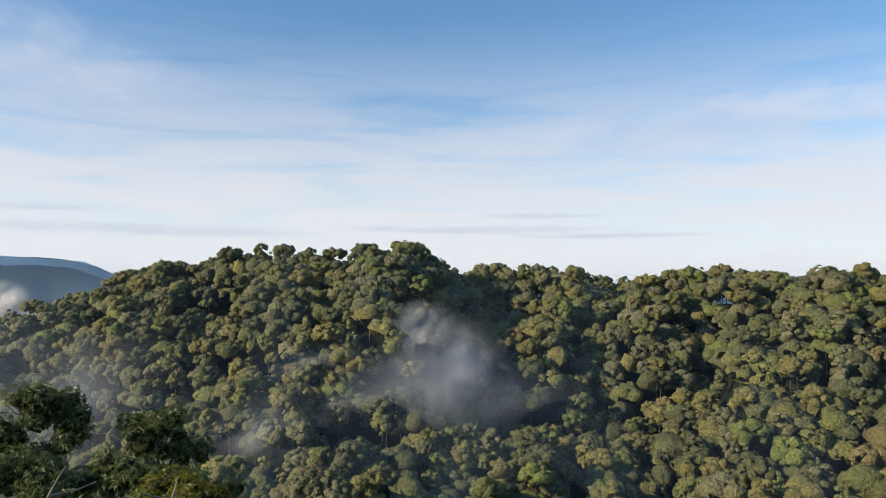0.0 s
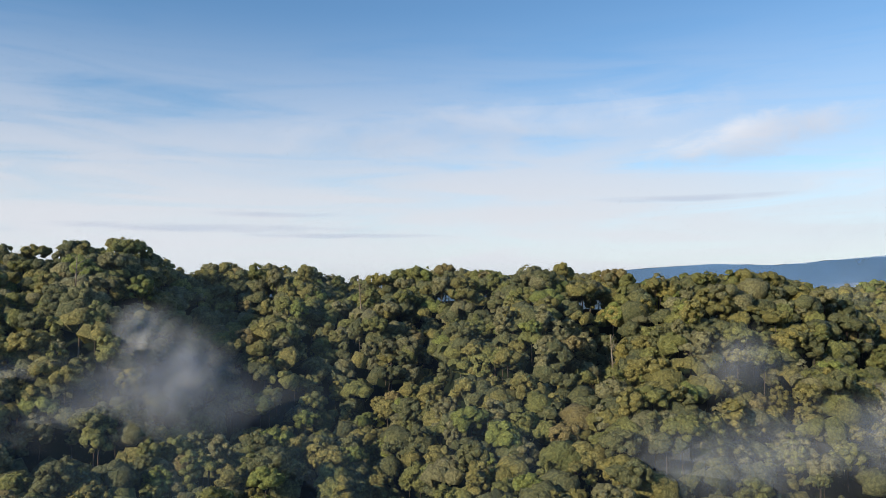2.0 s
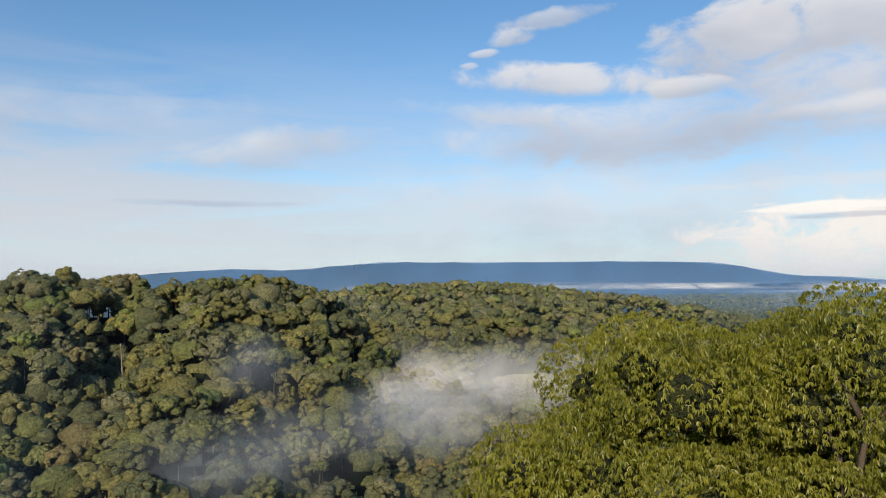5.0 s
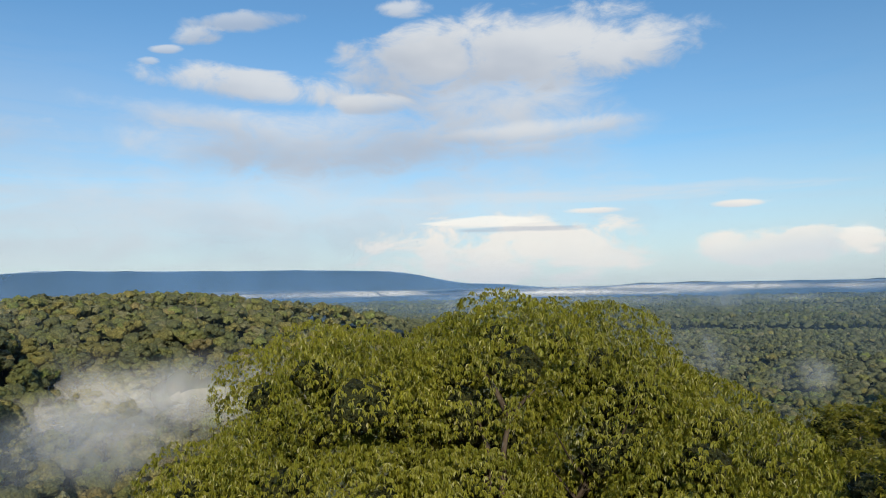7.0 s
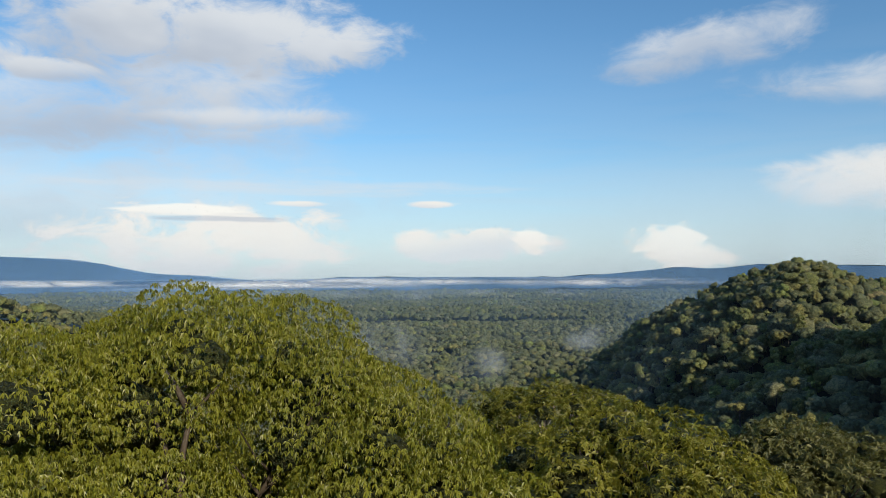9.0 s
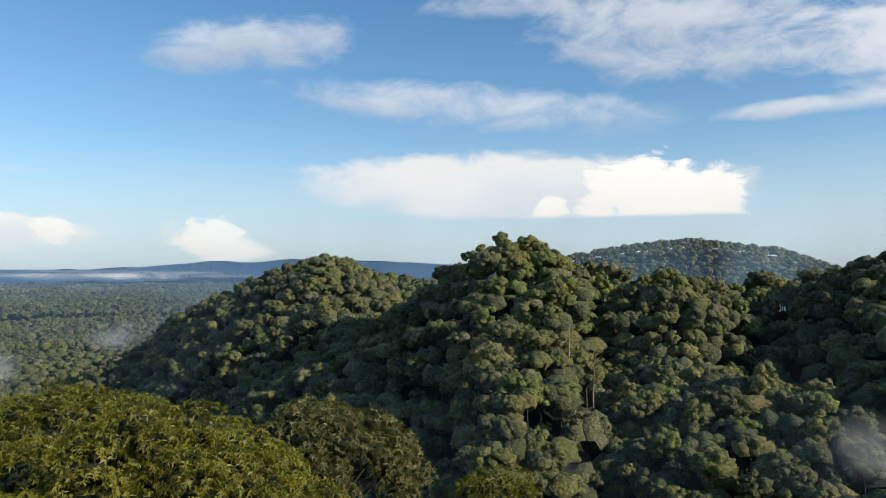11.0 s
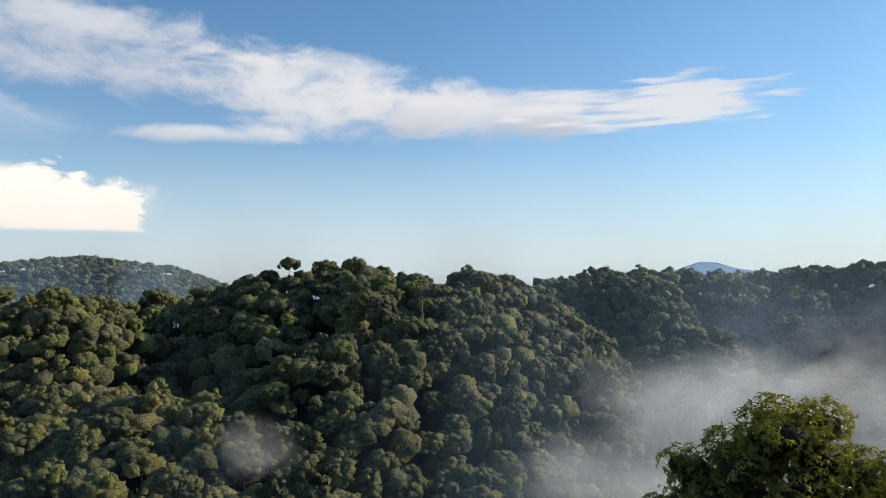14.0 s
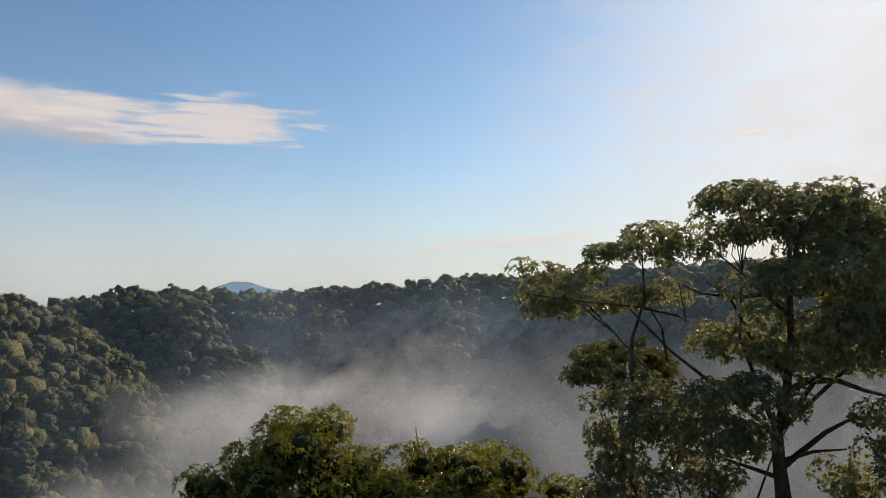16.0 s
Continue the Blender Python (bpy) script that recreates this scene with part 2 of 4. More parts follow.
def droplets(t, out, amount, colour):
    """Fine drops in the air take light from every side alike, whichever way their sheet faces."""
    n = vec(t, *(toward(SUN_HEADING, SUN_HEIGHT) * 0.8 + Vector((0, 0, 0.6))).normalized())
    d, tr, clear = (t.nodes.new("ShaderNodeBsdf" + k) for k in ("Diffuse", "Translucent", "Transparent"))
    d.inputs[0].default_value = tr.inputs[0].default_value = (*colour, 1)
    t.links.new(n, d.inputs["Normal"])
    flip = t.nodes.new("ShaderNodeVectorMath")
    flip.operation = "SCALE"
    flip.inputs["Scale"].default_value = -1.0
    t.links.new(n, flip.inputs[0]), t.links.new(flip.outputs[0], tr.inputs["Normal"])
    both, mix = t.nodes.new("ShaderNodeMixShader"), t.nodes.new("ShaderNodeMixShader")
    t.links.new(d.outputs[0], both.inputs[1]), t.links.new(tr.outputs[0], both.inputs[2])
    t.links.new(amount, mix.inputs[0]), t.links.new(clear.outputs[0], mix.inputs[1]), t.links.new(both.outputs[0], mix.inputs[2])
    t.links.new(mix.outputs[0], out.inputs[0])


def vapour(name, colour, strength, scale, stretch=1.0, contrast=(0.28, 0.78)):
    """Mist: a sheet of droplets that scatters light both ways and thins out towards its ragged rim."""
    m, t, out = material(name)
    uv = t.nodes.new("ShaderNodeTexCoord").outputs["UV"]
    s = t.nodes.new("ShaderNodeSeparateXYZ")
    t.links.new(uv, s.inputs[0])
    dx, dy = (calc(t, "MULTIPLY", calc(t, "SUBTRACT", s.outputs[k], 0.5), 2.0) for k in (0, 1))
    rim = calc(t, "SUBTRACT", 1.0, calc(t, "ADD", calc(t, "MULTIPLY", dx, dx), calc(t, "MULTIPLY", dy, dy)), clamp=True)
    geo = t.nodes.new("ShaderNodeNewGeometry")
    mp = t.nodes.new("ShaderNodeMapping")
    mp.inputs["Scale"].default_value = (1, 1, stretch)
    t.links.new(geo.outputs["Position"], mp.inputs[0])
    n = fbm(t, mp.outputs[0], scale, 5.0, 0.55, 0.6)
    a = calc(t, "MULTIPLY", step(t, n, *contrast), calc(t, "POWER", rim, 1.6))
    a = calc(t, "MULTIPLY", a, strength, clamp=True)
    droplets(t, out, a, colour)
    return m


MIST = vapour("mist", (0.76, 0.81, 0.88), 0.55, 0.028, 0.6)
# gully, thin, ridge and faint mist have shade put into their colour
GULLY_MIST = vapour("gully_mist", (0.58, 0.67, 0.80), 0.4, 0.034, 0.6, (0.34, 0.72))
THIN_MIST = vapour("thin_mist", (0.43, 0.51, 0.63), 0.36, 0.026, 1.0, (0.34, 0.72))
# the blue here also cools and dims the ridge seen through it
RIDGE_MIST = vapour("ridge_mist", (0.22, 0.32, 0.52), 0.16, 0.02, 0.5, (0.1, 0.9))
FAINT_MIST = vapour("faint_mist", (0.44, 0.53, 0.66), 0.2, 0.028, 0.5)
FAR_MIST = vapour("far_mist", (0.82, 0.86, 0.92), 0.75, 0.004, 3.0, (0.25, 0.6))


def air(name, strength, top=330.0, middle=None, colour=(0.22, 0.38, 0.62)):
    """Blue distance: haze as a tinted see-through sheet, densest low down; middle: the heading about which it lies, if
    not all round.
    """
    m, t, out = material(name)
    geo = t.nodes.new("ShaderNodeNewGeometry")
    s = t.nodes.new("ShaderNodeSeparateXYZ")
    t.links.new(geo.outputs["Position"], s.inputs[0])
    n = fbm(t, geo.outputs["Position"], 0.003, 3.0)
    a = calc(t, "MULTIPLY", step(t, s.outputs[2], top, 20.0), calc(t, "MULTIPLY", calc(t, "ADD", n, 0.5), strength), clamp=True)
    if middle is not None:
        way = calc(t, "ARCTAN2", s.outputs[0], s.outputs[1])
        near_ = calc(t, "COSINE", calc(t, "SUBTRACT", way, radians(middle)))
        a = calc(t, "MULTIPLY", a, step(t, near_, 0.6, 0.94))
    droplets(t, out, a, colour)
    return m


# ---- land ----
def smooth(x):
    x = np.clip(x, 0, 1)
    return x * x * (3 - 2 * x)


def lumps(x, y, size, seed):
    """Rolling relief of about that wavelength, between -1 and 1."""
    r = np.random.RandomState(seed)
    z = np.zeros_like(x)
    for _ in range(7):
        a, p = r.uniform(0, 2 * np.pi), r.uniform(0, 2 * np.pi)
        k = 2 * np.pi / (size * r.uniform(0.7, 1.5))
        z = z + np.sin(k * (x * np.cos(a) + y * np.sin(a)) + p)
    return z / 4.2


CANOPY = 12.8
# each ridge: front and back slope, spur depth, and its crest as knots of heading, distance, height of the treetops in degrees
RIDGES = {
    "first_hill": (0.46, 0.5, 9, ((-52, 420, -5), (-31, 400, -2.7), (-29, 395, -2.1), (-26, 390, -1.0), (-22, 380, 0.8), (-19, 370, 1.2), (-14, 350, 2.1), (-8, 340, 1.8), (-4, 330, 2.6), (-1, 330, 2.3), (0.7, 335, 1.2), (8, 360, -1.5), (14, 380, -7))),
    "long_ridge": (0.45, 0.5, 10, ((-6, 400, 0), (4, 372, 1.1), (10, 360, 0.8), (11.6, 355, 0.1), (16, 350, 0.2), (20, 340, 0.7), (25, 320, 0.9), (31, 310, 0.3), (34, 305, 0.3), (43.5, 300, 0.5), (46, 305, 0.0), (48, 310, -1.0), (52, 320, -3.5), (60, 330, -10))),
    "front_spur": (0.4, 0.4, 4, ((-18, 190, -15), (-10, 200, -12), (-2, 205, -11.4), (6, 210, -12), (14, 220, -12))),
    "middle_ridge": (0.2, 0.2, 5, ((38, 600, -2), (47.7, 560, -0.6), (52, 560, -0.2), (59, 560, 0.0), (65, 580, -0.35), (68, 600, -0.9), (71.5, 640, -1.2), (76, 700, -2.0), (84, 780, -3.8), (94, 850, -5.8))),
    "cone_hill": (0.36, 0.4, 6, ((110, 520, -9), (115.7, 520, -6.3), (119.2, 520, -3.2), (122.7, 510, -1.5), (125.7, 500, -0.2), (127.5, 495, 0.3), (129.5, 490, 1.0), (131, 490, 0.8), (133, 500, 0.1), (135.9, 520, -0.6), (146, 540, -2))),
    "shaded_hill": (0.44, 0.5, 10, ((126, 330, -8), (134, 330, -4), (139, 330, -0.5), (140.8, 325, 0.7), (143.3, 320, 2.3), (147, 320, 1.7), (150.4, 325, 0.1), (155, 335, -0.8), (161, 350, -1.2), (168, 360, -4))),
    "shaded_ridge": (0.46, 0.5, 11, ((152, 380, -3), (161, 360, -1.2), (167.7, 340, 0.0), (171.5, 330, 1.3), (177.7, 320, 1.6), (180.6, 325, 0.8), (183, 330, 0.3), (186.3, 330, 1.2), (189.4, 335, 0.3), (192, 345, -1), (196, 360, -4.5), (203, 380, -12))),
    "shoulder": (0.35, 0.3, 6, ((146, 265, -11), (151, 255, -8), (158, 242, -7), (165, 232, -8), (171, 228, -9.5), (176, 224, -12), (182, 220, -15))),
    "misty_ridge": (0.5, 0.4, 12, ((181, 480, -1), (190, 470, 0.0), (195, 470, 1.1), (200, 470, 1.0), (205, 480, 0.6), (210, 480, 1.0), (216, 480, 1.3), (220.4, 470, 1.8), (225.6, 460, 1.6), (230, 450, 2.2), (245, 440, 2.6), (256, 430, 1.6), (268, 430, 0))),
    "rear_rise": (0.3, 0.3, 6, ((250, 430, 1), (275, 440, -1), (300, 420, -2))),
    "rear_rise_b": (0.3, 0.3, 6, ((-60, 420, -2), (-45, 420, -3), (-36, 420, -5))),
    "far_dome": (0.28, 0.3, 10, ((141, 1380, -1), (149, 1320, 1.2), (153, 1300, 1.9), (157.7, 1300, 2.3), (163.3, 1300, 1.6), (167.4, 1320, 0.2), (174, 1380, -2))),
    "mountain_a": (0.3, 0.3, 20, ((30, 4350, -0.6), (34, 4300, 0.6), (40.7, 4300, 1.05), (45, 4300, 0.9), (52, 4300, 1.5), (60, 4300, 1.4), (69.8, 4300, 1.35), (74, 4300, 1.25), (77.5, 4300, 1.12), (80, 4300, 0.6), (82.5, 4300, 0.1), (86, 4300, -0.05), (91, 4300, -0.6))),
    "mountain_b": (0.25, 0.3, 14, ((90, 3900, -0.6), (96, 3900, -0.2), (106, 3900, -0.25), (113, 3900, -0.25), (117.6, 3900, 0.0), (121.7, 3900, 0.45), (124.6, 3900, 0.3), (127.4, 3900, 0.6), (134, 3900, 0.4), (138.6, 3900, 0.25), (146, 3900, 0.0))),
    "mountain_c": (0.3, 0.3, 16, ((-50, 3700, 1.60), (-31, 3700, 1.35), (-28, 3700, 1.20), (-25.6, 3700, 1.00), (-24.6, 3700, 0.30), (-21, 3700, -0.60), (-14, 3700, -2.00))),
    "mountain_d": (0.3, 0.3, 10, ((196, 3900, -0.5), (200.6, 3900, 0.6), (203.2, 3900, 1.45), (206, 3900, 0.7), (212, 3900, -0.5))),
}


# spurs and gullies that run down the slopes: heading, half width in degrees, from and to which distance, rise or depth
FOLDS = ((-5.5, 3.0, 205, 300, 6), (2.2, 2.6, 215, 350, -10), (-16.5, 1.8, 240, 350, -8), (8.5, 2.2, 230, 350, 7), (19.6, 1.5, 190, 330, -11), (23.8, 1.2, 220, 318, -8), (27.5, 1.8, 200, 310, 6), (33.0, 1.5, 200, 300, -8), (38.5, 1.6, 200, 290, 5), (44.8, 2.0, 190, 300, -10),
         (151.0, 1.7, 240, 325, -9), (155.5, 2.2, 235, 330, 6), (164.0, 2.0, 240, 350, -10), (173.0, 1.6, 230, 330, -8), (180.5, 1.6, 230, 322, -9), (214.0, 2.0, 330, 475, -12), (223.0, 2.0, 330, 465, -10))


def land(x, y):
    """Height of the ground, without trees."""
    x, y = np.asarray(x, float), np.asarray(y, float)
    r = np.hypot(x, y)
    h = np.degrees(np.arctan2(x, y))
    h = np.where(h < -60, h + 360, h)
    z = 4 * lumps(x, y, 330, 3) + 3 * lumps(x, y, 140, 4) + 42 * smooth((r - 2500) / 2100) ** 1.0
    own = 16 + 58 * np.exp(-(r / 86) ** 2) + 2.5 * lumps(x, y, 60, 5) * smooth(r / 60)
    z = np.where(r < 900, np.maximum(z, own * smooth((460 - r) / 330)), z)
    spur = lumps(x, y, 95, 8) + 0.5 * lumps(x, y, 45, 9)
    for front, back, depth, knots in RIDGES.values():
        k = np.array(knots, float)
        far = k[0, 1] > 1000
        crest_r = np.interp(h, k[:, 0], k[:, 1])
        lift = np.interp(h, k[:, 0], k[:, 2]) - 0.9 * np.maximum(0, k[0, 0] - h) - 0.9 * np.maximum(0, h - k[-1, 0])
        lift = np.clip(lift, -20, 20)
        crest = EYE + crest_r * np.tan(np.radians(lift)) - CANOPY * (0.0 if k[0, 1] > 2800 else 1.0)
        d = r - crest_r
        fall = np.where(d < 0, -d * front, d * back)
        round_off = 9 if not far else 30
        fall = np.sqrt(fall * fall + round_off ** 2) - round_off
        body = smooth(np.abs(d) / (60 if not far else 300))
        top = crest - fall + depth * spur * body * (1.0 if not far else 0.8)
        z = np.maximum(z, top)
    for h0, wide, r0, r1, lift in FOLDS:
        z = z + lift * np.exp(-((h - h0) / wide) ** 2) * smooth((r - r0) / 45) * smooth((r1 - r) / 35)
    return z


def mesh_of(name, verts, tris, mats, slots=None, shade=False):
    me = bpy.data.meshes.new(name)
    verts, tris = np.ascontiguousarray(verts, np.float32), np.ascontiguousarray(tris, np.int32)
    me.vertices.add(len(verts)), me.loops.add(tris.size), me.polygons.add(len(tris))
    me.vertices.foreach_set("co", verts.ravel())
    me.loops.foreach_set("vertex_index", tris.ravel())
    me.polygons.foreach_set("loop_start", np.arange(0, tris.size, 3, dtype=np.int32))
    for m in mats:
        me.materials.append(m)
    if slots is not None:
        me.polygons.foreach_set("material_index", np.ascontiguousarray(slots, np.int32))
    me.polygons.foreach_set("use_smooth", np.full(len(tris), bool(shade)))
    me.update(calc_edges=True)
    return me


def polar_grid(headings, radii):
    hh, rr = np.meshgrid(np.radians(headings), radii, indexing="ij")
    x, y = rr * np.sin(hh), rr * np.cos(hh)
    n, m = hh.shape
    i = np.arange(n * m).reshape(n, m)
    a, b, c, d = i[:-1, :-1], i[1:, :-1], i[1:, 1:], i[:-1, 1:]
    tris = np.concatenate([np.stack([a, d, c], -1).reshape(-1, 3), np.stack([a, c, b], -1).reshape(-1, 3)])
    return x.ravel(), y.ravel(), tris


radii = np.unique(np.concatenate([[0.0], np.geomspace(4, 4900, 120), np.arange(200, 490, 9.0), np.arange(1180, 1440, 30.0), (3700, 3900, 4300)]))
gx, gy, gt = polar_grid(np.arange(-60, 300.1, 1.2), radii)
gr = np.hypot(gx, gy)
gz = land(gx, gy) + 18 * smooth((gr - 2500) / 300)
gz = gz + smooth((gr - 2400) / 300) * 5 * np.random.RandomState(2).uniform(-1, 1, len(gz))
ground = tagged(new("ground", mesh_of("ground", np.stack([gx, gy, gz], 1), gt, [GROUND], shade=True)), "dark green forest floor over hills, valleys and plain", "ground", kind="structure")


# ---- foliage building blocks ----
ICO = bmesh.new()
bmesh.ops.create_icosphere(ICO, subdivisions=1, radius=1)
ICO.verts.ensure_lookup_table()
ICO_V = np.array([v.co[:] for v in ICO.verts])
ICO_F = np.array([[v.index for v in f.verts] for f in ICO.faces])
ICO.free()


BALL = (ICO_V, ICO_F)


OCT_V = np.array([(1, 0, 0), (-1, 0, 0), (0, 1, 0), (0, -1, 0), (0, 0, 1), (0, 0, -1)], float)
OCT_F = np.array([(0, 2, 4), (2, 1, 4), (1, 3, 4), (3, 0, 4), (2, 0, 5), (1, 2, 5), (3, 1, 5), (0, 3, 5)])


def heap(rng, c, size, ball, below=-0.4, loose=0.16):
    """A rounded bough, lumpy, without its hidden underside."""
    v, f = ball
    v = v @ np.linalg.qr(rng.normal(size=(3, 3)))[0]
    f = f[v[f].mean(1)[:, 2] > below]
    return v * rng.uniform(1 - loose, 1 + loose, (len(v), 1)) * np.asarray(size) + c, f


def cards(rng, at, normal, length, width, droop=0.0, fold=0.18):
    """Leaves or leaf sprays: a kinked rhombus each, base to tip, lying about square to the normal."""
    n = len(at)
    normal = normal / (np.linalg.norm(normal, axis=1, keepdims=True) + 1e-9)
    t = rng.normal(size=(n, 3))
    t[:, 2] -= droop
    t -= normal * (t * normal).sum(1, keepdims=True)
    t /= np.linalg.norm(t, axis=1, keepdims=True) + 1e-9
    s = np.cross(normal, t)
    le = (length * rng.uniform(0.7, 1.3, n))[:, None]
    wi = (width * rng.uniform(0.7, 1.3, n))[:, None]
    base, tip = at - t * le * 0.5, at + t * le * 0.5 - normal * le * 0.12
    mid = at + normal * wi * fold
    v = np.stack([base, mid + s * wi * 0.5, tip, mid - s * wi * 0.5], 1).reshape(-1, 3)
    k = np.arange(n)[:, None] * 4
    f = np.concatenate([k + [0, 2, 1], k + [0, 3, 2]])
    return v, f


def chips(rng, at, normal, length, width, droop=0.0, fold=0.18):
    """Far leaf sprays: one three-cornered face each."""
    v, f = cards(rng, at, normal, length * 1.25, width * 1.25, droop, fold)
    return v.reshape(-1, 4, 3)[:, 1:].reshape(-1, 3), np.arange(len(at) * 3).reshape(-1, 3)


def tube(points, radii_, sides=6):
    """A tapered limb through the points."""
    pts = np.asarray(points, float)
    v, f = [], []
    for i, (p, r) in enumerate(zip(pts, radii_)):
        d = pts[min(i + 1, len(pts) - 1)] - pts[max(i - 1, 0)]
        d = d / (np.linalg.norm(d) + 1e-9)
        a = np.cross(d, (0.31, 0.95, 0.05))
        a /= np.linalg.norm(a) + 1e-9
        b = np.cross(d, a)
        for k in range(sides):
            w = 2 * np.pi * k / sides
            v.append(p + r * (a * np.cos(w) + b * np.sin(w)))
        if i:
            for k in range(sides):
                q, s = (i - 1) * sides + k, (i - 1) * sides + (k + 1) % sides
                f += [(q, s, s + sides), (q, s + sides, q + sides)]
    return np.array(v), np.array(f)


def join(parts):
    vs, fs, n = [], [], 0
    for v, f in parts:
        vs.append(v), fs.append(np.asarray(f) + n)
        n += len(v)
    return np.concatenate(vs), np.concatenate(fs)


def rosettes(rng, at, normal, k, length, width, droop):
    """Whorls of k leaves at twig ends, each leaf arching out and down from the twig."""
    n = len(at)
    at, normal = np.repeat(at, k, 0), np.repeat(normal, k, 0)
    normal = normal / (np.linalg.norm(normal, axis=1, keepdims=True) + 1e-9)
    t = rng.normal(size=(n * k, 3))
    t -= normal * (t * normal).sum(1, keepdims=True)
    t /= np.linalg.norm(t, axis=1, keepdims=True) + 1e-9
    out = t + normal * rng.uniform(-0.1, 0.7, (n * k, 1))
    out[:, 2] -= droop * rng.uniform(0.3, 1.0, n * k)
    out /= np.linalg.norm(out, axis=1, keepdims=True) + 1e-9
    side = np.cross(out, normal)
    side /= np.linalg.norm(side, axis=1, keepdims=True) + 1e-9
    le, wi = (length * rng.uniform(0.7, 1.25, n * k))[:, None], (width * rng.uniform(0.8, 1.2, n * k))[:, None]
    bend = np.array([0, 0, -1.0]) * le * 0.12 * (1 + droop)
    mid, tip = at + out * le * 0.5, at + out * le + bend
    lift = np.cross(side, out) * wi * 0.15
    v = np.stack([at, mid + side * wi * 0.5 + lift, tip, mid - side * wi * 0.5 + lift], 1).reshape(-1, 3)
    q = np.arange(n * k)[:, None] * 4
    return v, np.concatenate([q + [0, 2, 1], q + [0, 3, 2]])


def globe(level):
    bm = bmesh.new()
    bmesh.ops.create_icosphere(bm, subdivisions=level, radius=1)
    bm.verts.ensure_lookup_table()
    out = np.array([v.co[:] for v in bm.verts]), np.array([[v.index for v in f.verts] for f in bm.faces])
    bm.free()
    return out


GLOBES = [globe(1), globe(2), globe(3), globe(4)]


def spread(rng, n, low):
    """n ways out from a crown's middle, evenly strewn, none lower than low."""
    k = np.arange(n) + 0.5
    z, w = 1 - k / n * (1 - low), k * 2.39996 + rng.uniform(-0.35, 0.35, n)
    q = np.sqrt(np.maximum(0, 1 - z * z))
    return np.stack([q * np.cos(w), q * np.sin(w), z], 1)


def leafy_crown(rng, centre, a, c, tuft, sprays, spray, low=-0.4, level=0, fill=0.5):
    """A crown heaped up of rounded leafy lobes over a dome, each with a fringe of small leaf sprays."""
    n = max(4, int(0.8 * (1 - low) * (a * a + a * c) / (tuft * tuft)))
    d = spread(rng, n, low)
    swell = rng.uniform(0.78, 1.15, 6)[(np.degrees(np.arctan2(d[:, 1], d[:, 0])) // 60).astype(int) % 6]
    size = tuft * rng.uniform(0.55, 1.45, n)
    far_ = rng.uniform(0.84, 1.1, n) * (0.5 + 0.5 * swell)
    mids = centre + d * (np.array((a, a, c)) * far_[:, None] - size[:, None] * 0.5)
    v0, f0 = GLOBES[level]
    lobes = []
    for k in range(n):
        v = v0 @ np.linalg.qr(rng.normal(size=(3, 3)))[0]
        keep_ = v[f0].mean(1) @ (d[k] + (0, 0, 0.3)) > -0.2
        used, f1 = np.unique(f0[keep_], return_inverse=True)
        lobes.append((v[used] * rng.uniform(0.72, 1.28, (len(used), 1)) * size[k] * rng.uniform((0.8, 0.8, 0.65), (1.2, 1.2, 0.95)) + mids[k], f1.reshape(-1, 3)))
    if sprays:
        out = rng.normal(size=(n, sprays, 3)) + d[:, None] * 0.9 + (0, 0, 0.35)
        out /= np.linalg.norm(out, axis=2, keepdims=True)
        at_ = mids[:, None] + out * (size[:, None] * rng.uniform(0.84, 1.14, (n, sprays)))[:, :, None] * (1, 1, 0.82)
        nrm = out + d[:, None] * 0.3 + rng.normal(size=out.shape) * 0.4
        lobes.append((cards if level else chips)(rng, at_.reshape(-1, 3), nrm.reshape(-1, 3), spray, spray * 0.75, 0.3, 0.1))
    if fill:
        lobes.append((OCT_V * (np.array((a, a, c)) * fill * 1.2) + centre, OCT_F))
    return join(lobes)


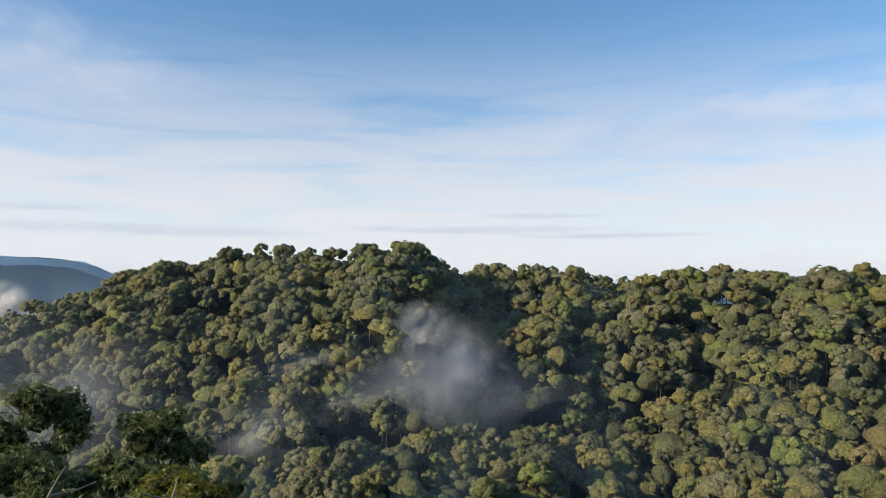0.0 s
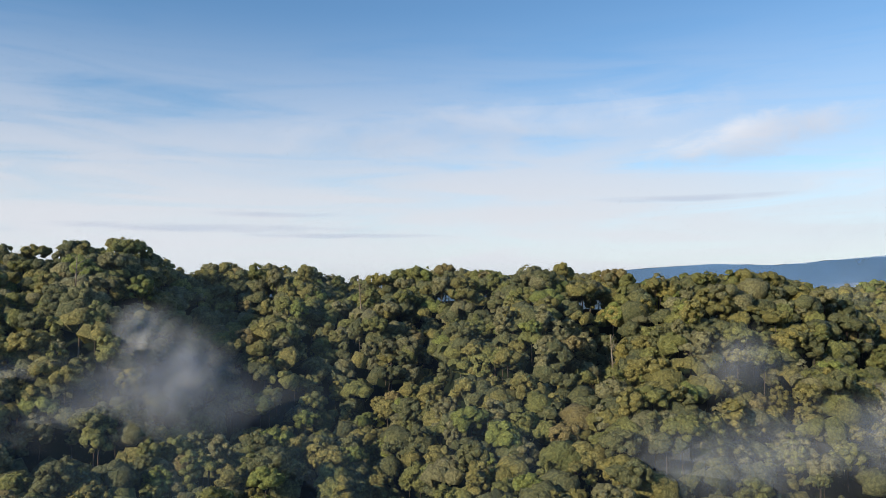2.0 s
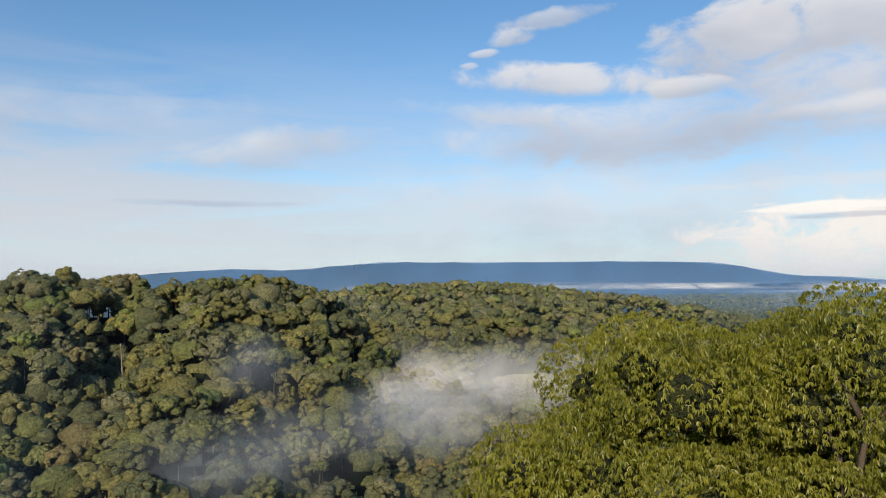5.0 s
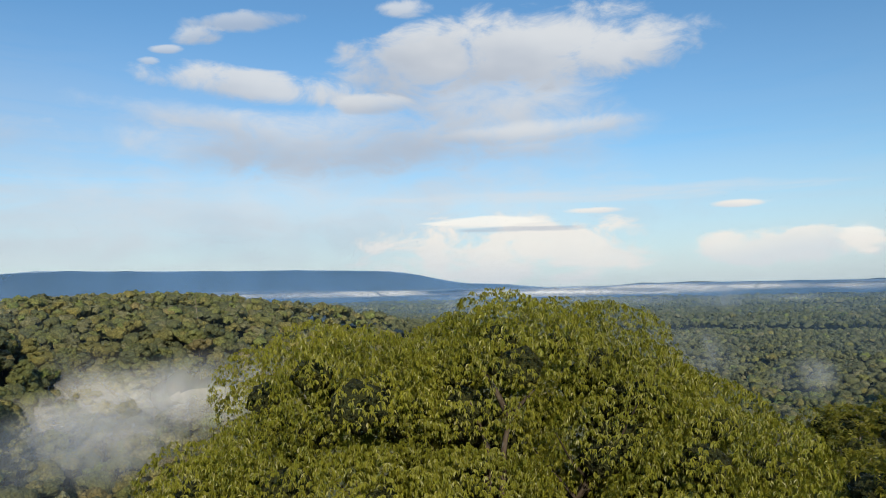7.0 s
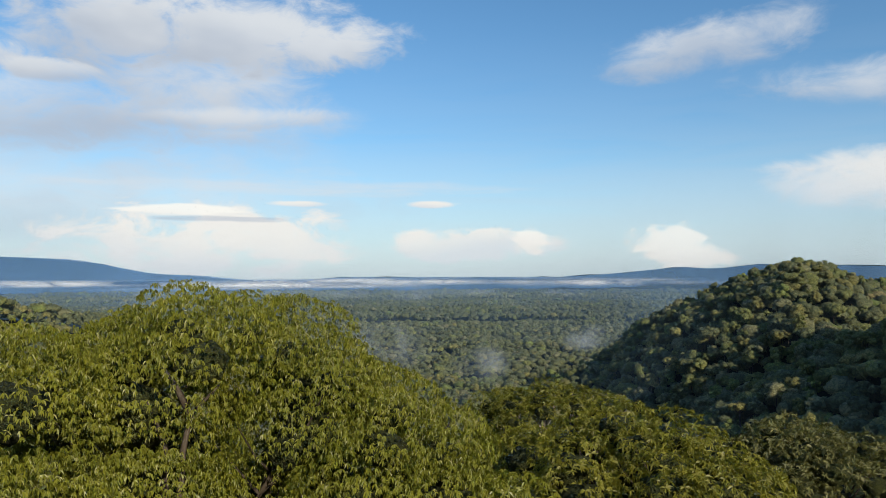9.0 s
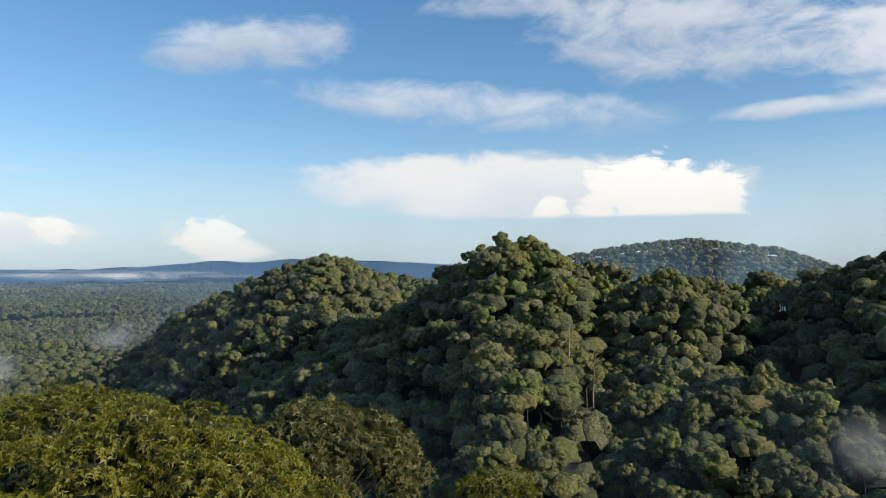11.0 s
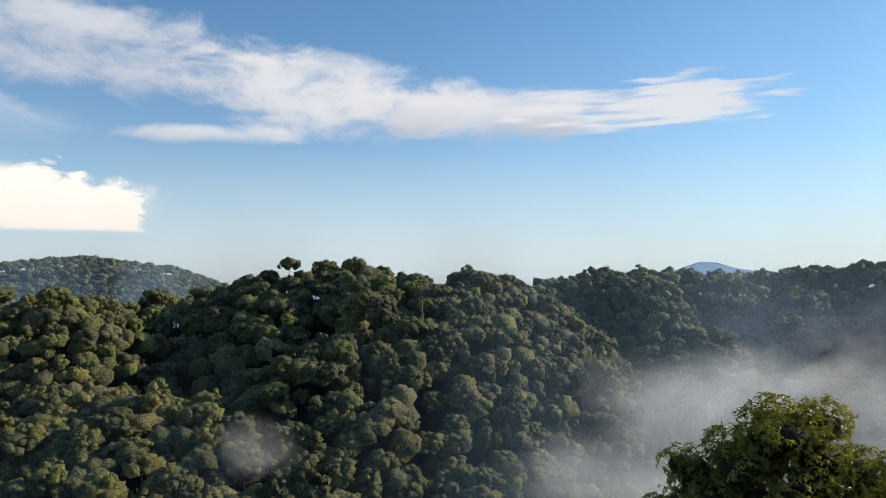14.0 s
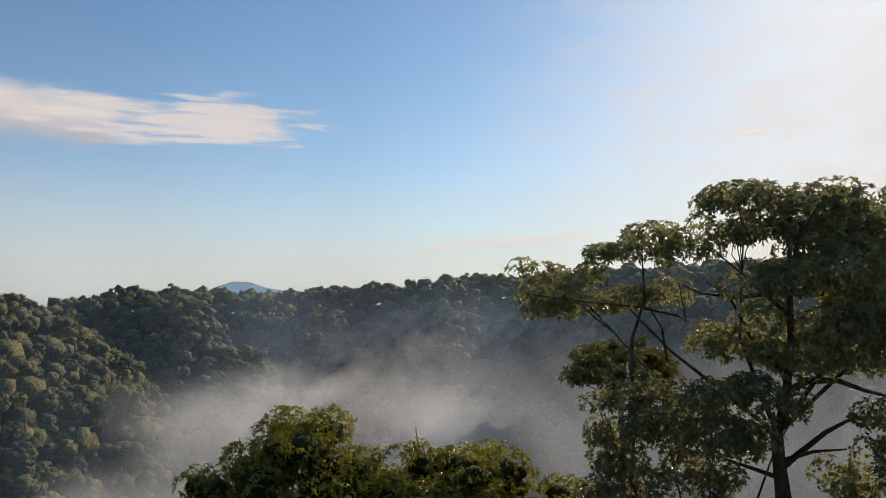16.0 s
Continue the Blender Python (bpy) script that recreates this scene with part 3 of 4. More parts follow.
def forest_tree(seed, kind, fine):
    """Trunk and crown of one rainforest tree, foot at the origin. fine: 2 near, 1 middle, 0 far."""
    rng = np.random.RandomState(seed)
    tuft, sprays, spray, level = ((2.3, 6, 0.95, 0), (1.9, 7, 0.85, 0), (1.65, 9, 0.55, 1))[fine]
    heaps, limbs = [], []
    if kind == "open":
        top, reach = rng.uniform(18, 22), rng.uniform(2.6, 4.2)
        fork = np.array([0, 0, top - reach * 1.4])
        pads = 5
        for k in range(pads):
            w = k * 2.39996 + rng.uniform(-0.4, 0.4)
            q = reach * math.sqrt((k + 0.3) / pads)
            p = np.array([q * math.cos(w), q * math.sin(w), top - 1.3 - 0.05 * q * q - rng.uniform(0, 1.6)])
            s = rng.uniform(1.4, 2.2)
            heaps.append(leafy_crown(rng, p, s, s * 0.7, tuft * 0.75, sprays, spray * 0.85, -0.3, 0, 0.4))
            limbs.append(tube([fork, (fork + p) / 2 + (0, 0, -0.5), p], (0.3, 0.2, 0.1), 3))
        limbs.append(tube([(0, 0, -4), (rng.uniform(-0.5, 0.5), rng.uniform(-0.5, 0.5), fork[2] * 0.6), fork], (0.55, 0.45, 0.35), 4))
        return join(heaps), join(limbs)
    top, a, c = {
        "round": (rng.uniform(16, 24), rng.uniform(4.4, 6.6), rng.uniform(4.4, 6.6)),
        "flat": (rng.uniform(20, 24), rng.uniform(5.2, 7.0), rng.uniform(3.6, 4.6)),
        "tall": (rng.uniform(17, 23), rng.uniform(3.0, 3.9), rng.uniform(6.0, 8.0)),
    }[kind]
    centre = np.array([0, 0, top - c])
    heaps.append(leafy_crown(rng, centre, a, c, tuft, sprays, spray, -0.85 if kind == "tall" else -0.62, level))
    bend = rng.uniform(-0.6, 0.6, 2)
    limbs.append(tube([(0, 0, -4), (bend[0], bend[1], (top - c) * 0.6), (0, 0, top - c)], (0.3, 0.22, 0.15), 4))
    return join(heaps), join(limbs)


KINDS = ["round", "round", "round", "tall", "round", "round", "flat", "tall", "tall", "round", "tall", "flat", "round", "round", "open", "flat"]
FINE = [forest_tree(100 + i, k, 2) for i, k in enumerate(KINDS)]
MIDDLE = [forest_tree(100 + i, k, 1) for i, k in enumerate(KINDS)]
ROUGH = [forest_tree(100 + i, k, 0) for i, k in enumerate(KINDS)]


def part(name, me, parent, label=""):
    ob = new(name, me)
    ob.parent = parent
    return tagged(ob, label)


def sown(seed, spacing, h0, h1, r0, r1):
    """Places for trees, about one every spacing metres, over a sector of the land."""
    rng = np.random.RandomState(seed)
    n = int(2 * r1 / spacing) + 2
    u, v = np.meshgrid(np.arange(n), np.arange(n))
    x = (u + rng.uniform(-0.42, 0.42, u.shape)).ravel() * spacing - r1
    y = (v + rng.uniform(-0.42, 0.42, u.shape)).ravel() * spacing - r1
    r, h = np.hypot(x, y), np.degrees(np.arctan2(x, y))
    h = np.where(h < -60, h + 360, h)
    ok = (r > r0) & (r < r1) & (h > h0) & (h < h1)
    return x[ok], y[ok], rng


def unseen(x, y, top, margin):
    """True where land nearer to the lookout hides a treetop altogether."""
    hide = np.zeros(len(x), bool)
    r = np.hypot(x, y)
    slope = (top + margin - EYE) / r
    for f in np.linspace(0.12, 0.97, 34):
        hide |= (land(x * f, y * f) + 0.7 * CANOPY - EYE) / (r * f) > slope
    return hide


def planted(name, label, x, y, rng, shapes, scale=(0.42, 0.84), sink=0.0, mix=(0.28, 0.26, 0.2, 0.17, 0.03, 0.04, 0.02)):
    """Many far trees in one mesh."""
    z = land(x, y)
    vs, fs, ms, ss, n = [], [], [], [], 0
    pick = rng.randint(0, len(shapes), len(x))
    turn, size = rng.uniform(0, 2 * np.pi, len(x)), rng.uniform(*scale, len(x))
    hue = rng.choice(len(LEAVES), len(x), p=mix)
    for i in range(len(x)):
        crown, wood = shapes[pick[i]]
        c, s = np.cos(turn[i]) * size[i], np.sin(turn[i]) * size[i]
        m = np.array([[c, -s, 0], [s, c, 0], [0, 0, size[i]]])
        for k, (v, f) in enumerate((crown, wood)):
            if f is None:
                continue
            vs.append(v @ m.T + (x[i], y[i], z[i] - sink)), fs.append(f + n)
            ms.append(np.full(len(f), hue[i] if k == 0 else len(LEAVES)))
            n += len(v)
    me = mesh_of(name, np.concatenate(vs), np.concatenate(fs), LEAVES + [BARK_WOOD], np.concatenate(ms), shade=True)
    return tagged(new(name, me), label, "forest", kind="stuff")


# ---- forest on the near hills ----
tx, ty, rng = sown(11, 7.3, -40, 262, 40, 660)
tz = land(tx, ty)
seen_ = ~unseen(tx, ty, tz + CANOPY, 1.0)
dist = np.hypot(tx, ty)
order = np.argsort(np.where(seen_, dist, 1e9))
near = np.zeros(len(tx), bool)
near[order[:300]] = True
rest = seen_ & ~near
mid = rest & (dist < 262)
far = rest & (dist >= 262) & (dist < 430)
farther = rest & (dist >= 430)
back = ~seen_

# the nearest trees, each a thing of its own
masters = []
for i, (crown, wood) in enumerate(FINE):
    for hue in range(3):
        leafy = LEAVES[(i + hue * 2) % (4 if (i + hue) % 5 else 7)]
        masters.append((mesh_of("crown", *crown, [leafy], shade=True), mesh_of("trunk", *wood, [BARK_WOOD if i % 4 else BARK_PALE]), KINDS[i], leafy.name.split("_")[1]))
WORDS = {"flat": "broad flat-topped", "round": "broad round", "tall": "tall narrow", "open": "thin open"}
for i in np.where(near)[0]:
    crown, wood, kind, hue = masters[rng.randint(len(masters))]
    tree = tagged(new("tree"), f"rainforest tree, {WORDS[kind]} crown of {hue} leaves", "tree", "rainforest trees")
    tree.matrix_world = pose(tx[i], ty[i], tz[i], 0, 0, rng.uniform(0, 360)) @ Matrix.Scale(rng.uniform(0.48, 0.86), 4)
    part("trunk", wood, tree), part("crown", crown, tree)

def dome(seed):
    rng_ = np.random.RandomState(seed)
    return leafy_crown(rng_, np.array([0, 0, 14.5]), rng_.uniform(4.4, 5.6), rng_.uniform(3.8, 5.4), 3.3, 2, 1.5, -0.1, 0, 0.0), (None, None)


def bush(seed):
    rng_ = np.random.RandomState(seed)
    return leafy_crown(rng_, np.array([0, 0, 8.5]), rng_.uniform(4.4, 5.6), rng_.uniform(3.6, 5.6), 3.6, 1, 1.6, 0.0, 0, 0.0), (None, None)


DOMES = [dome(300 + i) for i in range(6)]
HEAPS = [(heap(np.random.RandomState(310 + i), np.array((0, 0, 14.0)), (5.0, 5.0, 4.6), BALL, 0.0, 0.25), (None, None)) for i in range(6)]
BUSHES = [bush(320 + i) for i in range(5)]

# shade put into leaf colour: darker mixes, by heading, along the foot of the cone hill and on the shaded ridge
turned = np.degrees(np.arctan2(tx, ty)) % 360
shade_zone = np.where((turned > 92) & (turned < 136) | (turned > 141) & (turned < 166), 1, np.where((turned >= 166) & (turned < 262), 2, 0))
for zone, word, mix_ in ((0, "mixed", (0.28, 0.26, 0.2, 0.17, 0.03, 0.04, 0.02)), (1, "fresh", (0.13, 0.36, 0.29, 0.10, 0.02, 0.10, 0.0)), (2, "dark", (0.0, 0.16, 0.72, 0.04, 0.0, 0.08, 0.0))):
    where = shade_zone == zone
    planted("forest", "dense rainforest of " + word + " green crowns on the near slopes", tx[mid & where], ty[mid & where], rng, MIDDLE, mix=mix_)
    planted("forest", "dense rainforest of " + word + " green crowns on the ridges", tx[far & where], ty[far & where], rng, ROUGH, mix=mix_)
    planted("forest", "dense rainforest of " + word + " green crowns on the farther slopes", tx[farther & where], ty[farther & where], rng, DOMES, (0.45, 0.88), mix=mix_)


# mostly dark leaves, standing in for dimmer light on the plain
PLAIN = (0.02, 0.10, 0.78, 0.08, 0.0, 0.02, 0.0)
planted("forest", "rainforest on the far sides of the ridges", tx[back], ty[back], rng, HEAPS, (0.6, 0.95))
ux, uy, rng = sown(14, 8.6, -40, 262, 100, 570)
keep = ~unseen(ux, uy, land(ux, uy) + CANOPY, 3.0)
# leaf mix weighted to dark, so the gaps read as shade
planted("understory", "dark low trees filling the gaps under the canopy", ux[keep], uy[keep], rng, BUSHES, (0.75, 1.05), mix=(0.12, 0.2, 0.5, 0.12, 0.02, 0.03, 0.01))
fx, fy, rng = sown(12, 10.5, 36, 178, 660, 1500)
keep = ~unseen(fx, fy, land(fx, fy) + CANOPY, 3.0)
planted("forest", "rainforest on the plain, grey-green with distance", fx[keep], fy[keep], rng, DOMES, (0.6, 1.15), sink=4.0, mix=PLAIN)
fx, fy, rng = sown(13, 17.0, 60, 128, 1500, 2600)
keep = ~unseen(fx, fy, land(fx, fy) + CANOPY, 3.0)
planted("forest", "far rainforest on the plain", fx[keep], fy[keep], rng, HEAPS, (1.0, 1.7), mix=PLAIN)
fx, fy, rng = sown(15, 24.0, 60, 128, 2600, 3350)
planted("forest", "farthest rainforest fading into haze on the plain", fx, fy, rng, HEAPS, (1.4, 2.1), mix=PLAIN)


# ---- bare dead trees that stand out on the slopes ----
def snag(x, y, height, seed):
    rng_ = np.random.RandomState(seed)
    tree = tagged(new("dead_tree"), "bare pale dead tree standing above the forest", "tree", "dead trees")
    tree.location = (x, y, float(land(x, y)))
    top = np.array([rng_.uniform(-1, 1), rng_.uniform(-1, 1), height])
    part("trunk", mesh_of("trunk", *tube([(0, 0, -1), (0.2, 0.1, height * 0.5), top], (0.4, 0.28, 0.1), 7), [BARK_PALE], shade=True), tree)
    for k in range(5):
        z = height * rng_.uniform(0.62, 0.95)
        a, q = rng_.uniform(0, 6.28), rng_.uniform(1.6, 3.4)
        o = np.array([0.2, 0.1, 0]) + (top * (1, 1, 0)) * (z / height)
        p = o + (q * math.cos(a), q * math.sin(a), z + q * 0.9)
        m = o + (q * 0.55 * math.cos(a + 0.2), q * 0.55 * math.sin(a + 0.2), z + q * 0.3)
        part("branch", mesh_of("branch", *tube([o + (0, 0, z), m, p], (0.15, 0.1, 0.03), 5), [BARK_PALE], shade=True), tree)
    return tree


for k, (h, r, t) in enumerate(((148.6, 232, 27), (150.4, 226, 25), (33.5, 240, 27), (14.2, 300, 26), (182.0, 262, 27), (189.5, 248, 26), (-6.0, 268, 25), (62.5, 470, 27))):
    snag(r * math.sin(radians(h)), r * math.cos(radians(h)), t, 500 + k)


# ---- trees close to the lookout ----
def spot(heading, height, dist):
    """A place by heading and height in degrees and level distance in metres from the lookout."""
    h = radians(heading)
    return np.array([dist * math.sin(h), dist * math.cos(h), EYE + dist * math.tan(radians(height))])


def big_tree(label, heading, dist, boughs, leaves, size, count, bark, limbs, seed, droop=0.6, whorl=6, broad=0.32, bare_bark=None, core=0.6, girth=0.28, jitter=0.6, below=-0.5, bare=(), tufted=0.34):
    """A tree of its own: trunk from the ground, limbs, and a crown of boughs given as centre and half axes.
    limbs: how many boughs a limb runs out to. bare: paths of leafless branches."""
    rng_ = np.random.RandomState(seed)
    x, y, _ = spot(heading, 0, dist)
    foot = np.array([x, y, float(land(x, y))])
    tree = tagged(new("tree"), label, "tree")
    tree.location = foot
    mid = np.mean([b[0] for b in boughs], axis=0)
    away_ = mid[:2] / np.linalg.norm(mid[:2])
    fork = np.array([foot[0] * 0.6 + mid[0] * 0.4, foot[1] * 0.6 + mid[1] * 0.4, min(b[0][2] for b in boughs) - 1.2])
    lean = (foot + fork) / 2 + rng_.uniform(-0.3, 0.3, 3) * (1, 1, 0)
    v, f = tube(np.array([foot - (0, 0, 0.6), foot + (0, 0, 1.5), lean, fork]) - foot, (girth * 1.9, girth * 1.4, girth * 1.1, girth * 0.8), 10)
    part("trunk", mesh_of("trunk", v, f, [bark], shade=True), tree)
    order_ = rng_.permutation(len(boughs))[:limbs]
    for k in order_:
        c = boughs[k][0]
        bow = (fork + c) / 2 + rng_.uniform(-0.35, 0.35, 3) + (0, 0, -0.25 * np.linalg.norm(c - fork) * 0.3)
        twigs = [tube(np.array([fork, bow, c]) - foot, (girth * 0.36, girth * 0.22, girth * 0.08), 6)]
        for _ in range(4):
            end = c + rng_.normal(size=3) * np.array(boughs[k][1]) * 0.5
            twigs.append(tube(np.array([bow * 0.4 + c * 0.6, (bow * 0.2 + c * 0.3 + end * 0.5) + rng_.uniform(-0.1, 0.1, 3), end]) - foot, (girth * 0.14, girth * 0.09, girth * 0.03), 4))
        v, f = join(twigs)
        part("limb", mesh_of("limb", v, f, [bark], shade=True), tree)
    for path, thick in bare:
        p = np.array(path)
        v, f = tube(p - foot, np.linspace(thick, thick * 0.3, len(p)), 6)
        part("branch", mesh_of("branch", v, f, [bare_bark or BARK_PALE], shade=True), tree, "" if bare_bark else "pale bare branch")
    twigs_, inner = [], []
    for c, half in boughs:
        half, c = np.array(half), np.asarray(c) - foot
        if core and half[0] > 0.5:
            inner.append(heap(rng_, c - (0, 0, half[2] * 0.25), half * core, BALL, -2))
        # the side of the crown that hides behind its top carries fewer, larger leaves
        rear = 1.0 if (c + foot - mid)[:2] @ away_ < 4.0 else 1.5
        n = int(count * half[0] * (half[0] + half[2]) / 2 / rear ** 2)
        d = rng_.normal(size=(n * 2 + 8, 3))
        d /= np.linalg.norm(d, axis=1, keepdims=True)
        d = d[d[:, 2] > below][:n]
        # twig ends gather in small sprays
        knots_ = rng_.normal(size=(9, 3))
        knots_ /= np.linalg.norm(knots_, axis=1, keepdims=True)
        close = np.max(d @ knots_.T, axis=1)
        at_ = d * (1.06 - tufted + tufted * close[:, None] + rng_.uniform(-0.08, 0.08, (len(d), 1))) * half + c
        twigs_.append(rosettes(rng_, at_, d / half + (0, 0, 0.5) + rng_.normal(size=d.shape) * jitter, whorl, size * rear, size * broad * rear, droop))
    v, f = join(twigs_)
    crown_ = part("crown", mesh_of("crown", v, f, [leaves]), tree)
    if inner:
        part("inner_foliage", mesh_of("inner_foliage", *join(inner), [INNER_SHADE], shade=True), crown_, "inner foliage coloured dark for the shade inside the crown")
    return tree


def heaped(heading, height, dist, half, n, seed, bough=1.2, flat=0.75, gap=None, rough=0.3, square=2.0):
    """Boughs over the upper part of a rounded crown whose top is at that heading and height."""
    rng_ = np.random.RandomState(seed)
    a, c = half
    top = spot(heading, height, dist)
    centre = top - (0, 0, c)
    out = []
    for k in range(n):
        z = 1 - (k + 0.5) / n * 1.25
        w = k * 2.39996 + rng_.uniform(-0.25, 0.25)
        q = math.sqrt(max(0, 1 - z * z))
        full = (q ** square + abs(z) ** square) ** (-1 / square)
        d = np.array([q * math.cos(w) * a, q * math.sin(w) * a, z * c]) * full
        s = bough * rng_.uniform(0.75, 1.2)
        p = centre + d * (1 - s * 0.75 / a) + rng_.uniform(-rough, rough, 3)
        if gap is not None and np.linalg.norm(p - gap[0]) < gap[1]:
            continue
        out.append((p, (s, s, s * flat)))
    return out


HOLLOW = (spot(85.2, -9.2, 12.3), 1.15)
big_tree("broad evergreen tree with drooping glossy yellow-green leaves", 83, 17,
         heaped(74.8, -1.4, 16.5, (4.4, 5.2), 36, 1, 1.25, 0.8, gap=HOLLOW, rough=0.5) + heaped(87.4, 1.0, 16.5, (3.9, 5.2), 32, 21, 1.2, 0.8, gap=HOLLOW, rough=0.5)
         + heaped(97.2, -3.4, 15.5, (2.9, 4.2), 22, 22, 1.0, 0.8, rough=0.4) + heaped(65.2, -8.4, 15.0, (1.6, 3.0), 12, 23, 0.8, 0.8, rough=0.3) + heaped(102.8, -8.8, 14.6, (1.5, 3.0), 12, 24, 0.75, 0.8, rough=0.3),
         MANGO, 0.083, 430, BARK_DARK, 30, 1, droop=2.0, whorl=6, broad=0.3, core=0.45, girth=0.3, jitter=0.3, below=-0.3, tufted=0.14, bare_bark=BARK_DARK,
         bare=[([spot(85.0, -16.0, 14), spot(85.2, -12.0, 14), spot(85.7, -9.6, 14), spot(87.6, -7.6, 14.2)], 0.075), ([spot(85.7, -9.6, 14), spot(84.6, -7.4, 14), spot(83.6, -5.8, 14.2)], 0.07),
               ([spot(84.0, -16.0, 14.3), spot(84.0, -11.5, 14.3), spot(82.8, -8.5, 14.4)], 0.08)])
big_tree("fine-leaved yellow-green tree with pale twisted limbs", 112, 34, heaped(112, -7.5, 34, (4.2, 3.6), 46, 2, 0.95, 0.6), LIT, 0.2, 130, BARK_PALE, 26, 2, droop=0.3, jitter=0.6)
big_tree("dense olive-green tree crown on the slope below", 119.5, 24, heaped(117.5, -9.9, 24, (5.4, 4.2), 60, 3, 1.1, 0.75), LIT, 0.17, 120, BARK_DARK, 20, 3, droop=0.8, whorl=7)
big_tree("grey-green rounded tree on the slope", 130, 46, heaped(130, -9.9, 46, (6.0, 4.6), 46, 4, 1.4, 0.7), OLIVE, 0.28, 60, BARK_DARK, 18, 4)
big_tree("small yellow-green crown below the lookout", 142.8, 31, heaped(142.8, -14.4, 31, (2.0, 2.4), 18, 5, 0.8, 0.75), LIT, 0.2, 120, BARK_DARK, 8, 5)
big_tree("yellowish bushy tree beside the evergreen", 107.5, 15, heaped(107.5, -13.2, 15, (1.8, 2.6), 22, 6, 0.7, 0.8), MANGO, 0.14, 180, BARK_DARK, 8, 6, droop=1.2)


def boughs_at(rows, depth, seed, sprays=5):
    """Boughs from heading, height, distance and half width and half height; depth: spread fore and aft."""
    rng_ = np.random.RandomState(seed)
    out = []
    for h, e, d, w, t in rows:
        for k in range(sprays):
            s = rng_.uniform(0.45, 0.75) * (2 / sprays) ** 0.3
            o = rng_.uniform(-1, 1, 3) * (1 - s)
            side = math.degrees(math.atan(o[0] * w / d))
            out.append((spot(h + side, e, d + depth * o[1]) + (0, 0, o[2] * t), (w * s, w * s, t * (s + 0.15))))
    return out


# backlit tree of open flat tiers
TIERS = [(226.2, 1.2, 16.4, 0.84, 0.49), (228.3, -0.5, 16.4, 0.77, 0.44), (225.6, -0.3, 16.4, 0.56, 0.35), (229.6, 1.6, 16.4, 0.49, 0.30), (233.3, 4.0, 16.4, 0.97, 0.42), (231.5, 3.1, 16.4, 0.67, 0.25), (234.4, 0.2, 16.4, 0.81, 0.33), (231.8, 0.1, 16.4, 0.70, 0.39), (235.5, 2.7, 16.4, 0.51, 0.33), (236.1, 4.5, 16.4, 0.53, 0.39), (241.1, 6.8, 16.4, 1.05, 0.37), (244.4, 6.6, 16.4, 1.11, 0.39), (238.9, 6.1, 16.4, 0.63, 0.39), (246.5, 5.7, 16.4, 0.84, 0.48), (242.9, 5.2, 16.4, 1.19, 0.37), (248.3, 4.4, 16.4, 0.70, 0.48), (239.9, 4.1, 16.4, 0.72, 0.33), (243.7, 3.6, 16.4, 1.11, 0.44), (246.4, 3.4, 16.4, 1.05, 0.53), (238.0, 3.5, 16.4, 0.51, 0.30), (248.8, 2.9, 16.4, 0.56, 0.56), (250.8, 4.3, 16.4, 0.84, 0.70), (250.3, 1.4, 16.4, 0.84, 0.84)]
MASS = [(238.3, -2.6, 15.6, 0.70, 0.43), (241.6, 0.7, 15.6, 0.94, 0.47), (244.7, 0.8, 15.6, 1.14, 0.57), (247.7, 0.7, 15.6, 0.82, 0.65), (242.7, -1.9, 15.6, 1.01, 0.48), (245.5, -2.2, 15.6, 1.14, 0.57), (247.9, -2.2, 15.6, 0.82, 0.65), (240.7, -4.0, 15.6, 0.89, 0.40), (244.0, -4.5, 15.6, 1.14, 0.40), (247.3, -4.4, 15.6, 0.94, 0.40), (250.1, -2.2, 15.6, 0.82, 0.82)]
SKIRT = [(231.7, -7.4, 14.6, 0.80, 0.36), (234.9, -7.0, 14.6, 0.91, 0.41), (237.9, -7.0, 14.6, 0.91, 0.49), (240.5, -6.6, 14.6, 0.77, 0.41), (233.6, -9.5, 14.6, 1.04, 0.44), (237.1, -9.8, 14.6, 1.00, 0.47), (239.9, -9.5, 14.6, 0.68, 0.47), (230.6, -9.9, 14.6, 0.60, 0.38), (232.3, -12.0, 14.6, 0.88, 0.41), (235.4, -12.5, 14.6, 0.80, 0.47), (238.1, -12.6, 14.6, 0.55, 0.36), (242.6, -7.3, 14.6, 0.47, 0.38), (246.1, -12.0, 14.6, 0.58, 0.47), (247.9, -10.1, 14.6, 0.55, 0.83), (247.8, -7.5, 14.6, 0.41, 0.28), (231.3, -13.7, 14.6, 0.83, 0.34)]
